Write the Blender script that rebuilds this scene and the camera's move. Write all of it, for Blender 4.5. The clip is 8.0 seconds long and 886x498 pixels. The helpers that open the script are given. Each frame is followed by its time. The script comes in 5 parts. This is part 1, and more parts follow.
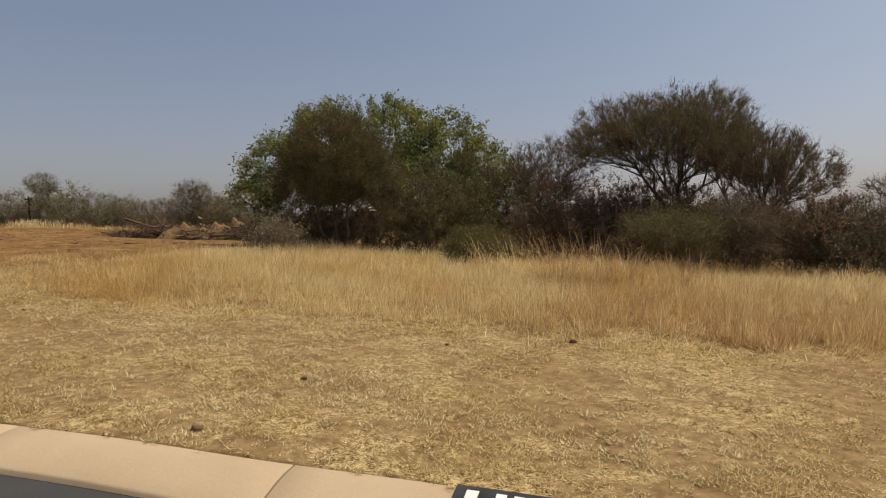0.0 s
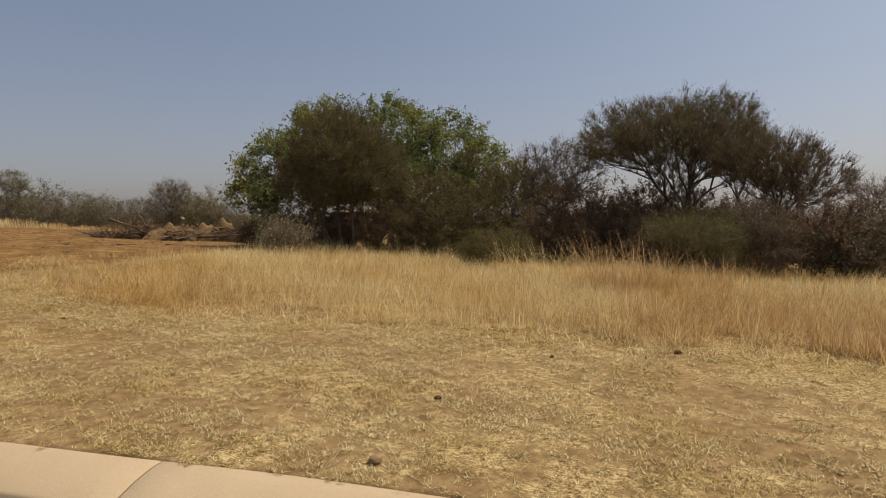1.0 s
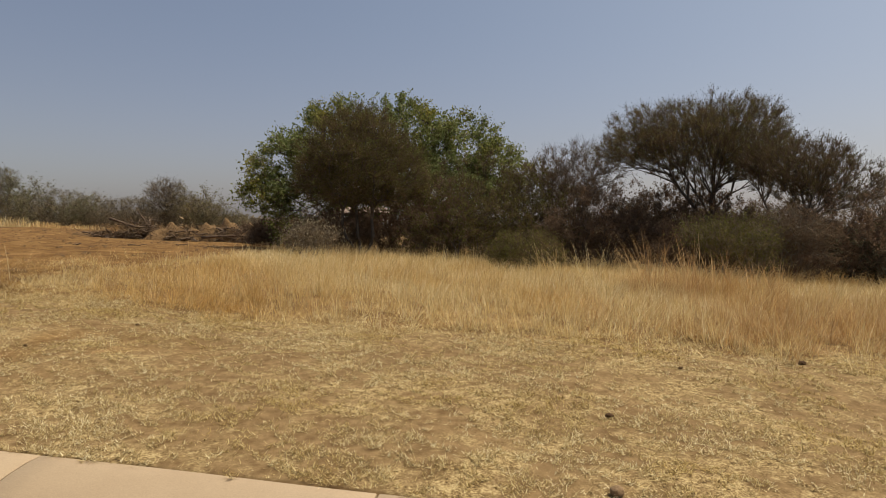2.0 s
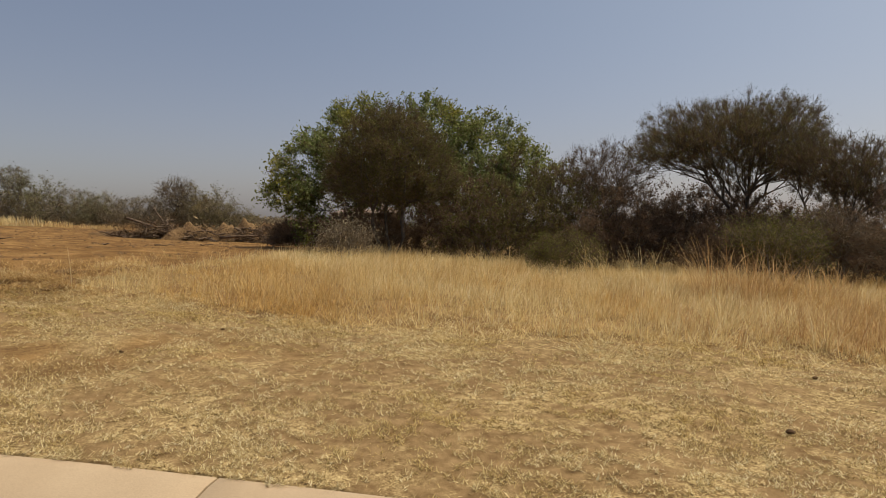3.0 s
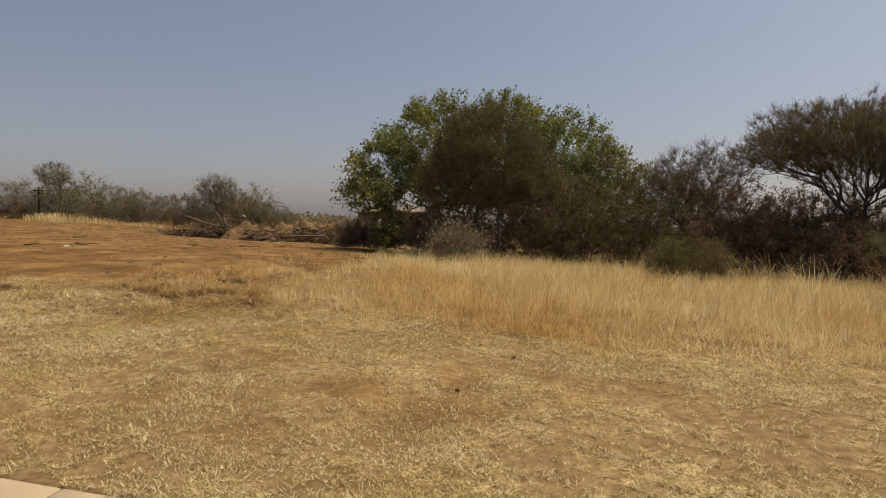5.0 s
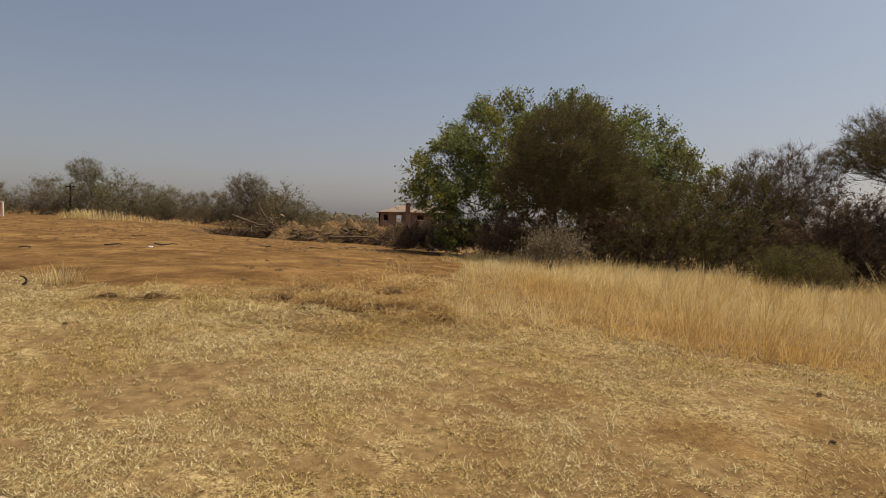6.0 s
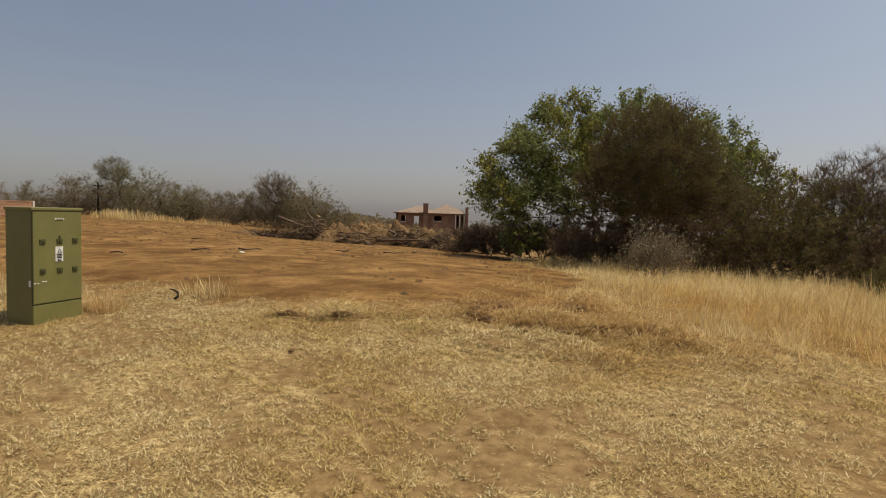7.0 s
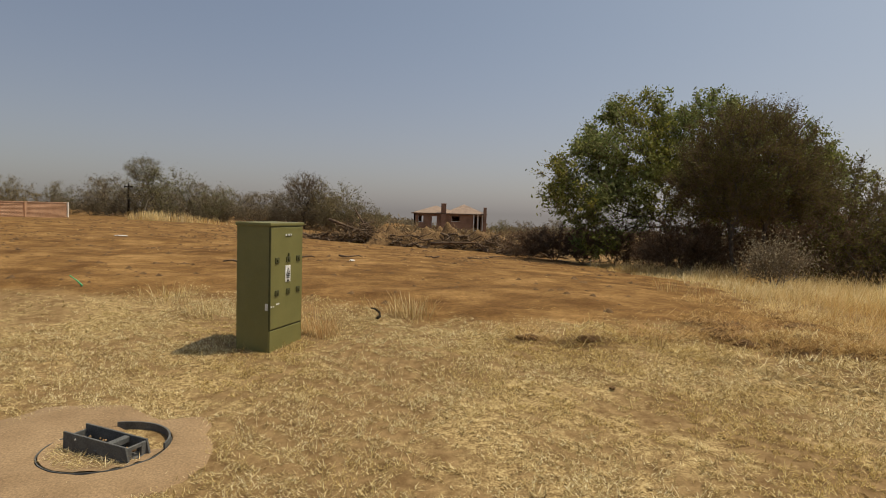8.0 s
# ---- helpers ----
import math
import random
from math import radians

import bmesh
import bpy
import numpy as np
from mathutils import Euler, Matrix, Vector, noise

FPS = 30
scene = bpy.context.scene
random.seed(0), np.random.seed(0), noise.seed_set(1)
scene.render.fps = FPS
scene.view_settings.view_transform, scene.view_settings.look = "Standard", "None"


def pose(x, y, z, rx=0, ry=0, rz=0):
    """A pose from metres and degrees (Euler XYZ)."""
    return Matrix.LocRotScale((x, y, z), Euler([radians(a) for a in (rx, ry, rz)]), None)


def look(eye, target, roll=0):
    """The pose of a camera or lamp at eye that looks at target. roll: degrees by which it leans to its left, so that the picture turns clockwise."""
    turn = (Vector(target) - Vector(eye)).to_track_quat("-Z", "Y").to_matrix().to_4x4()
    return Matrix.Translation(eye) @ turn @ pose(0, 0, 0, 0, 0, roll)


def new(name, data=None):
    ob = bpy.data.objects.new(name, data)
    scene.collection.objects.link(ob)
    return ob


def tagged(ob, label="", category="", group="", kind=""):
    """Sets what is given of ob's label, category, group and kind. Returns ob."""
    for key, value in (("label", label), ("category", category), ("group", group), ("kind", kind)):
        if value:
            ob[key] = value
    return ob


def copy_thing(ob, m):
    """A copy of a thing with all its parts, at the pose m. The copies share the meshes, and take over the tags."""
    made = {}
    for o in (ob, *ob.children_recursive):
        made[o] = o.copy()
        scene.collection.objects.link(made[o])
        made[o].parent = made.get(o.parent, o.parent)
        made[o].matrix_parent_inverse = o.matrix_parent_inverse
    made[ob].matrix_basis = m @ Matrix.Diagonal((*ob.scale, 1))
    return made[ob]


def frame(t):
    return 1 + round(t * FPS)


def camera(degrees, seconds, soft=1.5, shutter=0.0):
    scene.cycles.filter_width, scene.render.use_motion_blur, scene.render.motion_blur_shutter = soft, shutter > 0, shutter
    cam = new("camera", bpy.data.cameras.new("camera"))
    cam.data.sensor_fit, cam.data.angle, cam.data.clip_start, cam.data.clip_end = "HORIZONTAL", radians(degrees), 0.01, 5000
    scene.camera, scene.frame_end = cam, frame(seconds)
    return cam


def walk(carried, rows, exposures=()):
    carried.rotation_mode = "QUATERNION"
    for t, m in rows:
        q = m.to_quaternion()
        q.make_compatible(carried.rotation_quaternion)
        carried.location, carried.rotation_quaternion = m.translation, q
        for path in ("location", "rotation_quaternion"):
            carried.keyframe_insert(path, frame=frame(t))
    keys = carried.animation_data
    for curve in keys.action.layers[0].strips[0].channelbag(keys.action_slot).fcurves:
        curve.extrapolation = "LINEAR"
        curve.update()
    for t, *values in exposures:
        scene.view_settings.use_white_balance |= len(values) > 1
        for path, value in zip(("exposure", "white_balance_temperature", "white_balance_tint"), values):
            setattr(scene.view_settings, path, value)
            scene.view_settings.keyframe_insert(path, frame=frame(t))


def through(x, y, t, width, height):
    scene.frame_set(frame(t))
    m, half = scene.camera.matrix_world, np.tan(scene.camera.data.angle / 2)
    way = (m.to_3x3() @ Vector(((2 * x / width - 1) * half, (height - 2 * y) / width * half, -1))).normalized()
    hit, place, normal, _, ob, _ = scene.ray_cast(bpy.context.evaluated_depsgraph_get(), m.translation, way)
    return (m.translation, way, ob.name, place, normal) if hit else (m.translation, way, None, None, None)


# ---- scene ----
cam = camera(73.6, 8.0, soft=1.0)
PATH = [
    (0, (1.859, -0.412, 1.392), (1.786, 1.583, 1.265), -0.9),
    (0.5, (1.098, -0.175, 1.402), (1.077, 1.821, 1.278), -0.7),
    (1, (0.32, 0.054, 1.42), (0.342, 2.05, 1.298), -0.5),
    (1.5, (-0.463, 0.275, 1.442), (-0.397, 2.271, 1.322), -0.3),
    (3, (-2.431, 0.834, 1.445), (-2.358, 2.83, 1.329), 0.1),
    (3.5, (-3.033, 1.068, 1.449), (-2.969, 3.063, 1.334), 0.2),
    (4, (-3.794, 1.336, 1.467), (-3.739, 3.332, 1.354), 0.3),
    (4.5, (-4.768, 1.627, 1.512), (-4.72, 3.623, 1.398), 0.5),
    (4.7, (-5.21, 1.764, 1.531), (-5.161, 3.76, 1.412), 0.5),
    (5.8, (-8.077, 2.724, 1.595), (-8.044, 4.72, 1.475), 1.4),
    (6, (-8.663, 2.945, 1.6), (-8.634, 4.941, 1.481), 1.4),
    (6.5, (-10.065, 3.413, 1.626), (-10.039, 5.409, 1.508), 1.6),
    (7, (-11.483, 3.854, 1.661), (-11.461, 5.85, 1.542), 1.7),
    (7.5, (-12.976, 4.23, 1.703), (-12.957, 6.226, 1.582), 1.7),
    (8, (-14.547, 4.566, 1.758), (-14.528, 6.562, 1.636), 1.7),
]
walk(cam, [(t, look(eye, target, roll)) for t, eye, target, roll in PATH], [(0, 0.0, 6330, 10), (4, 0.0, 6480, 10), (8, -0.02, 6560, 8)])

# ---- world and sun: high sun off to the right, dry hazy sky ----
SUN_WAY = Vector((0.62, 0.10, 1.33)).normalized()      # towards the sun
SUN_HEIGHT = math.asin(SUN_WAY.z)
world = bpy.data.worlds.new("world")
scene.world = world
world.use_nodes = True
wn = world.node_tree
wn.nodes.clear()
sky = wn.nodes.new("ShaderNodeTexSky")
sky.sky_type = "NISHITA"
sky.sun_disc = False
sky.sun_elevation = SUN_HEIGHT
sky.sun_rotation = math.atan2(SUN_WAY.x, SUN_WAY.y)
sky.altitude = 1000
sky.air_density = 1.0
sky.dust_density = 4.5
sky.ozone_density = 2.5
dust = wn.nodes.new("ShaderNodeTexSky")          # dry-season dust, brightest about the sun
dust.sky_type = "HOSEK_WILKIE"
dust.sun_direction = SUN_WAY
dust.turbidity = 10.0
dust.ground_albedo = 0.3
bg = wn.nodes.new("ShaderNodeBackground")
bg.inputs["Strength"].default_value = 0.035
bg_dust = wn.nodes.new("ShaderNodeBackground")
bg_dust.inputs["Strength"].default_value = 1.22
both = wn.nodes.new("ShaderNodeAddShader")
wout = wn.nodes.new("ShaderNodeOutputWorld")
wn.links.new(sky.outputs[0], bg.inputs["Color"])
tint = wn.nodes.new("ShaderNodeMix")
tint.data_type, tint.blend_type = "RGBA", "MULTIPLY"
tint.inputs[0].default_value = 1.0
tint.inputs[7].default_value = (1.0, 1.0, 1.04, 1)
wn.links.new(dust.outputs[0], tint.inputs[6])
wn.links.new(tint.outputs[2], bg_dust.inputs["Color"])
wn.links.new(bg.outputs[0], both.inputs[0])
wn.links.new(bg_dust.outputs[0], both.inputs[1])
wn.links.new(both.outputs[0], wout.inputs["Surface"])

sun_data = bpy.data.lights.new("sun", "SUN")
sun_data.energy = 3.75
sun_data.angle = radians(0.55)
sun_data.color = (1.0, 0.872, 0.66)
sun = new("sun", sun_data)
sun.matrix_world = look((40, 0, 60), Vector((40, 0, 60)) - SUN_WAY)

# ---- materials ----
def material(name):
    m = bpy.data.materials.new(name)
    m.use_nodes = True
    nt = m.node_tree
    nt.nodes.clear()
    out = nt.nodes.new("ShaderNodeOutputMaterial")
    return m, nt, out


def node(nt, kind, links=(), **values):
    """A node with input values by name (spaces as underscores) and links (input, socket)."""
    n = nt.nodes.new(kind)
    for key, value in values.items():
        n.inputs[key.replace("_", " ")].default_value = value
    for key, socket in links:
        nt.links.new(socket, n.inputs[key])
    return n


def ramp(nt, socket, stops):
    r = nt.nodes.new("ShaderNodeValToRGB")
    el = r.color_ramp.elements
    while len(el) < len(stops):
        el.new(0.5)
    for e, (at, col) in zip(el, stops):
        e.position, e.color = at, (*col, 1)
    nt.links.new(socket, r.inputs[0])
    return r.outputs[0]


def blend(nt, fac, a, b, mode="MIX"):
    n = nt.nodes.new("ShaderNodeMix")
    n.data_type, n.blend_type = "RGBA", mode
    for sock, v in ((n.inputs[0], fac), (n.inputs[6], a), (n.inputs[7], b)):
        if isinstance(v, (int, float)):
            sock.default_value = v
        elif isinstance(v, tuple):
            sock.default_value = (*v, 1)
        else:
            nt.links.new(v, sock)
    return n.outputs[2]


def noise_at(nt, scale, detail=4.0, rough=0.55, coords=None):
    if coords is None:
        coords = nt.nodes.new("ShaderNodeNewGeometry").outputs["Position"]
    n = node(nt, "ShaderNodeTexNoise", [("Vector", coords)], Scale=scale, Detail=detail, Roughness=rough)
    return n.outputs["Fac"]


def surface(nt, out, color, rough=0.8, metal=0.0, bump=None, strength=0.4, distance=0.02, spec=0.3):
    p = node(nt, "ShaderNodeBsdfPrincipled", Roughness=rough, Metallic=metal)
    p.inputs["Specular IOR Level"].default_value = spec
    if isinstance(color, tuple):
        p.inputs["Base Color"].default_value = (*color, 1)
    else:
        nt.links.new(color, p.inputs["Base Color"])
    if bump is not None:
        b = node(nt, "ShaderNodeBump", [("Height", bump)], Strength=strength, Distance=distance)
        nt.links.new(b.outputs[0], p.inputs["Normal"])
    nt.links.new(p.outputs[0], out.inputs["Surface"])
    return p


def two_tone(name, a, b, scale, fine=40.0, rough=0.85, bump=0.4, distance=0.02, spec=0.25, obj=False, grain=(0.62, 1.2)):
    """A rough surface that wanders between two colours at one scale and is grained at a finer one."""
    m, nt, out = material(name)
    coords = nt.nodes.new("ShaderNodeTexCoord").outputs["Object"] if obj else None
    big, small = noise_at(nt, scale, 4, coords=coords), noise_at(nt, fine, 3, coords=coords)
    col = ramp(nt, big, [(0.3, a), (0.7, b)])
    speck = ramp(nt, small, [(0.25, (grain[0],) * 3), (0.75, (grain[1],) * 3)])
    surface(nt, out, blend(nt, 1.0, col, speck, "MULTIPLY"), rough, 0, small, bump, distance, spec)
    return m


def leafy(name, stops, through=0.35, patch_scale=0.6, patch=None, patch_range=(0.45, 0.62), rough_scale=0.0):
    """Thin blades and leaves: a colour for each island, drifting in patches over the ground, part of the light passing through."""
    m, nt, out = material(name)
    geo = nt.nodes.new("ShaderNodeNewGeometry")
    col = ramp(nt, geo.outputs["Random Per Island"], stops)
    if patch is not None:
        fac = ramp(nt, noise_at(nt, patch_scale, 3), [(patch_range[0], (0, 0, 0)), (patch_range[1], (1, 1, 1))])
        col = blend(nt, fac, col, blend(nt, 1.0, col, patch, "MULTIPLY"))
    d = node(nt, "ShaderNodeBsdfDiffuse", [("Color", col)])
    t = node(nt, "ShaderNodeBsdfTranslucent", [("Color", col)])
    mix = nt.nodes.new("ShaderNodeMixShader")
    mix.inputs[0].default_value = through
    nt.links.new(d.outputs[0], mix.inputs[1])
    nt.links.new(t.outputs[0], mix.inputs[2])
    nt.links.new(mix.outputs[0], out.inputs["Surface"])
    return m


def ground_material():
    """Mown dry lawn with bare sandy patches, graded soil where the attribute 'soil' is one."""
    m, nt, out = material("dry_ground")
    pos = nt.nodes.new("ShaderNodeNewGeometry").outputs["Position"]
    att = nt.nodes.new("ShaderNodeAttribute")
    att.attribute_name = "soil"
    big, mid, fine = noise_at(nt, 0.55, 5, coords=pos), noise_at(nt, 3.2, 5, 0.6, pos), blend(nt, 0.45, noise_at(nt, 60, 3, 0.75, pos), noise_at(nt, 17, 4, 0.7, pos))
    straw = ramp(nt, fine, [(0.39, (0.07, 0.043, 0.018)), (0.48, (0.25, 0.165, 0.072)), (0.60, (0.56, 0.43, 0.215))])
    bare = ramp(nt, noise_at(nt, 9, 5, 0.65, pos), [(0.36, (0.158, 0.096, 0.042)), (0.64, (0.284, 0.187, 0.089))])
    patches = ramp(nt, blend(nt, 0.5, big, mid), [(0.44, (0, 0, 0)), (0.53, (1, 1, 1))])
    lawn = blend(nt, patches, straw, bare)
    soil = ramp(nt, noise_at(nt, 1.3, 6, 0.65, pos), [(0.36, (0.125, 0.064, 0.022)), (0.5, (0.192, 0.107, 0.039)), (0.66, (0.285, 0.168, 0.067))])
    soil = blend(nt, 1.0, soil, ramp(nt, fine, [(0.38, (0.6, 0.58, 0.55)), (0.62, (1.3, 1.28, 1.22))]), "MULTIPLY")
    rows = nt.nodes.new("ShaderNodeMapping")           # drawn-out traces of the grader
    rows.inputs["Scale"].default_value = (0.16, 0.8, 1.0)
    rows.inputs["Rotation"].default_value = (0, 0, 0.12)
    nt.links.new(pos, rows.inputs["Vector"])
    trace = noise_at(nt, 1.6, 5, 0.7, rows.outputs[0])
    soil = blend(nt, 1.0, soil, ramp(nt, trace, [(0.36, (0.80, 0.77, 0.74)), (0.52, (1.0, 1.0, 1.0)), (0.64, (1.3, 1.34, 1.38))]), "MULTIPLY")
    surface(nt, out, blend(nt, att.outputs["Fac"], lawn, soil), 0.95, 0, blend(nt, 0.5, fine, mid), 0.7, 0.03, 0.1)
    return m


MAT = {}
MAT["ground"] = ground_material()
MAT["asphalt"] = two_tone("asphalt", (0.045, 0.045, 0.048), (0.07, 0.068, 0.066), 0.8, 160, 0.8, 0.6, 0.006)
MAT["kerb"] = two_tone("kerb_concrete", (0.41, 0.30, 0.19), (0.48, 0.36, 0.235), 1.1, 120, 0.9, 0.12, 0.002, grain=(0.86, 1.1))
MAT["sand"] = two_tone("sandy_concrete", (0.25, 0.163, 0.088), (0.34, 0.232, 0.132), 2.4, 70, 0.95, 0.3, 0.006)
MAT["black_paint"] = two_tone("black_paint", (0.022, 0.022, 0.024), (0.05, 0.05, 0.05), 6, 120, 0.6, 0.2, 0.003)
MAT["white_paint"] = two_tone("white_paint", (0.70, 0.69, 0.66), (0.82, 0.81, 0.79), 9, 120, 0.7, 0.2, 0.003)
MAT["bark"] = two_tone("grey_brown_bark", (0.07, 0.056, 0.045), (0.15, 0.125, 0.10), 5, 40, 0.95, 0.8, 0.02)
MAT["pale_bark"] = two_tone("pale_dry_bark", (0.15, 0.125, 0.10), (0.27, 0.235, 0.195), 5, 40, 0.95, 0.8, 0.02)
MAT["twig"] = leafy("dark_twigs", [(0.0, (0.086, 0.060, 0.042)), (1.0, (0.22, 0.16, 0.112))], 0.2)
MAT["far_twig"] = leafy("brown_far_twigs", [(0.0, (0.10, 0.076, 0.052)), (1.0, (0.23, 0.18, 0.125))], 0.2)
MAT["pale_twig"] = leafy("pale_twigs", [(0.0, (0.12, 0.092, 0.062)), (1.0, (0.27, 0.215, 0.148))], 0.15)
MAT["leaf_green"] = leafy("fresh_green_leaves", [(0.0, (0.105, 0.130, 0.042)), (0.5, (0.195, 0.225, 0.08)), (1.0, (0.33, 0.355, 0.16))], 0.42,
                          0.35, (1.2, 1.0, 0.6))
MAT["leaf_olive"] = leafy("olive_thorn_leaves", [(0.0, (0.112, 0.093, 0.032)), (0.6, (0.180, 0.156, 0.055)), (1.0, (0.25, 0.22, 0.092))], 0.48,
                          0.4, (0.85, 0.95, 0.8))
MAT["leaf_thorn"] = leafy("brown_olive_thorn_leaves", [(0.0, (0.088, 0.074, 0.027)), (0.6, (0.142, 0.122, 0.044)), (1.0, (0.205, 0.178, 0.074))], 0.45,
                          0.4, (0.85, 0.92, 0.8))
MAT["leaf_brown"] = leafy("dry_brown_leaves", [(0.0, (0.135, 0.090, 0.060)), (0.6, (0.188, 0.126, 0.084)), (1.0, (0.245, 0.17, 0.115))], 0.5)
MAT["leaf_grey"] = leafy("grey_green_leaves", [(0.0, (0.07, 0.065, 0.04)), (0.6, (0.13, 0.12, 0.075)), (1.0, (0.22, 0.20, 0.13))], 0.3)
MAT["leaf_pale"] = leafy("pale_dry_leaves", [(0.0, (0.18, 0.142, 0.092)), (0.6, (0.29, 0.24, 0.16)), (1.0, (0.42, 0.36, 0.25))], 0.35)
MAT["straw_tall"] = leafy("tall_straw", [(0.0, (0.43, 0.305, 0.135)), (0.4, (0.65, 0.50, 0.24)), (0.75, (0.79, 0.65, 0.355)), (1.0, (0.88, 0.78, 0.52))], 0.45,
                          0.25, (0.86, 0.72, 0.54))
MAT["straw_cut"] = leafy("brown_cut_straw", [(0.0, (0.20, 0.115, 0.044)), (0.45, (0.41, 0.265, 0.105)), (0.8, (0.60, 0.42, 0.19)), (1.0, (0.80, 0.64, 0.36))], 0.35)
MAT["straw_short"] = leafy("short_straw", [(0.0, (0.19, 0.13, 0.055)), (0.3, (0.40, 0.295, 0.135)), (0.65, (0.64, 0.515, 0.27)), (1.0, (0.88, 0.78, 0.52))], 0.25,
                           0.7, (0.86, 0.80, 0.62))
MAT["clod"] = two_tone("soil_clods", (0.075, 0.041, 0.019), (0.19, 0.112, 0.05), 7, 60, 0.95, 0.8, 0.01)
MAT["mound"] = two_tone("mound_soil", (0.13, 0.075, 0.033), (0.26, 0.16, 0.075), 2.5, 14, 0.95, 0.9, 0.06)
MAT["stone"] = two_tone("brown_stone", (0.19, 0.12, 0.06), (0.32, 0.21, 0.115), 14, 90, 0.9, 0.8, 0.006)

MAT["kiosk"] = two_tone("olive_green_paint", (0.15, 0.143, 0.048), (0.185, 0.175, 0.062), 3.0, 60, 0.5, 0.04, 0.002, 0.4, True, grain=(0.92, 1.06))
MAT["kiosk_dark"] = two_tone("worn_dark_green", (0.055, 0.055, 0.02), (0.085, 0.083, 0.03), 12, 60, 0.6, 0.1, 0.003, 0.3, True)
MAT["iron"] = two_tone("dark_grey_iron", (0.075, 0.077, 0.076), (0.135, 0.134, 0.128), 8, 90, 0.75, 0.4, 0.004, 0.4)
MAT["brick"] = two_tone("red_brown_brick", (0.23, 0.135, 0.09), (0.33, 0.20, 0.135), 0.9, 12, 0.95, 0.5, 0.02)
MAT["wall_brick"] = two_tone("orange_brick", (0.40, 0.225, 0.135), (0.52, 0.315, 0.20), 1.1, 10, 0.95, 0.5, 0.02)
MAT["plaster"] = two_tone("pale_plaster", (0.60, 0.56, 0.50), (0.74, 0.71, 0.66), 1.5, 30, 0.9, 0.2, 0.01)
MAT["roof_tile"] = two_tone("terracotta_roof", (0.26, 0.19, 0.15), (0.35, 0.26, 0.205), 1.2, 9, 0.9, 0.5, 0.03)
MAT["dead_wood"] = two_tone("dead_wood", (0.09, 0.06, 0.04), (0.22, 0.155, 0.105), 4, 30, 0.95, 0.7, 0.02)
MAT["charred"] = two_tone("blackened_stick", (0.02, 0.016, 0.013), (0.05, 0.04, 0.03), 9, 50, 0.9)
MAT["litter"] = two_tone("white_plastic", (0.68, 0.67, 0.65), (0.80, 0.80, 0.78), 8, 40, 0.5)
MAT["green_stick"] = two_tone("green_paint_stick", (0.10, 0.42, 0.16), (0.14, 0.50, 0.22), 8, 40, 0.5)
MAT["sign_black"] = two_tone("sign_black", (0.02, 0.02, 0.02), (0.05, 0.05, 0.05), 8, 60, 0.5)
# Distance haze is put into these two leaf colours: paler than the near bushes.
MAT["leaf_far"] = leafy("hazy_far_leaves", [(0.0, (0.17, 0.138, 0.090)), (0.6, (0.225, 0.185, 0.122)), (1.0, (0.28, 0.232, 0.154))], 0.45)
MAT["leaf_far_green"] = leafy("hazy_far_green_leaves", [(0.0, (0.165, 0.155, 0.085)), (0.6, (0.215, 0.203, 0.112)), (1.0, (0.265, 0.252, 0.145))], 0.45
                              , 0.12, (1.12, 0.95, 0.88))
MAT["leaf_scrub"] = leafy("rusty_scrub", [(0.0, (0.15, 0.10, 0.055)), (0.6, (0.26, 0.185, 0.10)), (1.0, (0.40, 0.30, 0.17))], 0.3)
MAT["straw_rust"] = leafy("rusty_gold_straw", [(0.0, (0.34, 0.195, 0.085)), (0.6, (0.53, 0.35, 0.16)), (1.0, (0.72, 0.54, 0.30))], 0.45)

# ---- mesh tools ----
rng = np.random.default_rng(7)


def mesh_from(name, verts, quads=None, tris=None, smooth=False):
    """A mesh from arrays of vertices, quads and triangles."""
    verts = np.asarray(verts, np.float32).reshape(-1, 3)
    quads = np.zeros((0, 4), np.int32) if quads is None else np.asarray(quads, np.int32).reshape(-1, 4)
    tris = np.zeros((0, 3), np.int32) if tris is None else np.asarray(tris, np.int32).reshape(-1, 3)
    me = bpy.data.meshes.new(name)
    me.vertices.add(len(verts))
    me.vertices.foreach_set("co", verts.ravel())
    loops = np.concatenate([quads.ravel(), tris.ravel()])
    me.loops.add(len(loops))
    me.loops.foreach_set("vertex_index", loops)
    count = len(quads) + len(tris)
    starts = np.concatenate([np.arange(len(quads)) * 4, 4 * len(quads) + np.arange(len(tris)) * 3])
    me.polygons.add(count)
    me.polygons.foreach_set("loop_start", starts.astype(np.int32))
    if smooth:
        me.polygons.foreach_set("use_smooth", np.ones(count, bool))
    me.update(calc_edges=True)
    return me


def put(name, me, mat, parent=None, label=""):
    if not me.materials:
        me.materials.append(mat)
    ob = new(name, me)
    if parent is not None:
        ob.parent = parent
    if label:
        ob["label"] = label
    return ob


def part(name, bm, mat, parent=None, label="", smooth=False):
    """Links a bmesh as one mesh object, under a thing where one is given."""
    me = bpy.data.meshes.new(name)
    if smooth:
        for f in bm.faces:
            f.smooth = True
    bm.to_mesh(me)
    bm.free()
    return put(name, me, mat, parent, label)


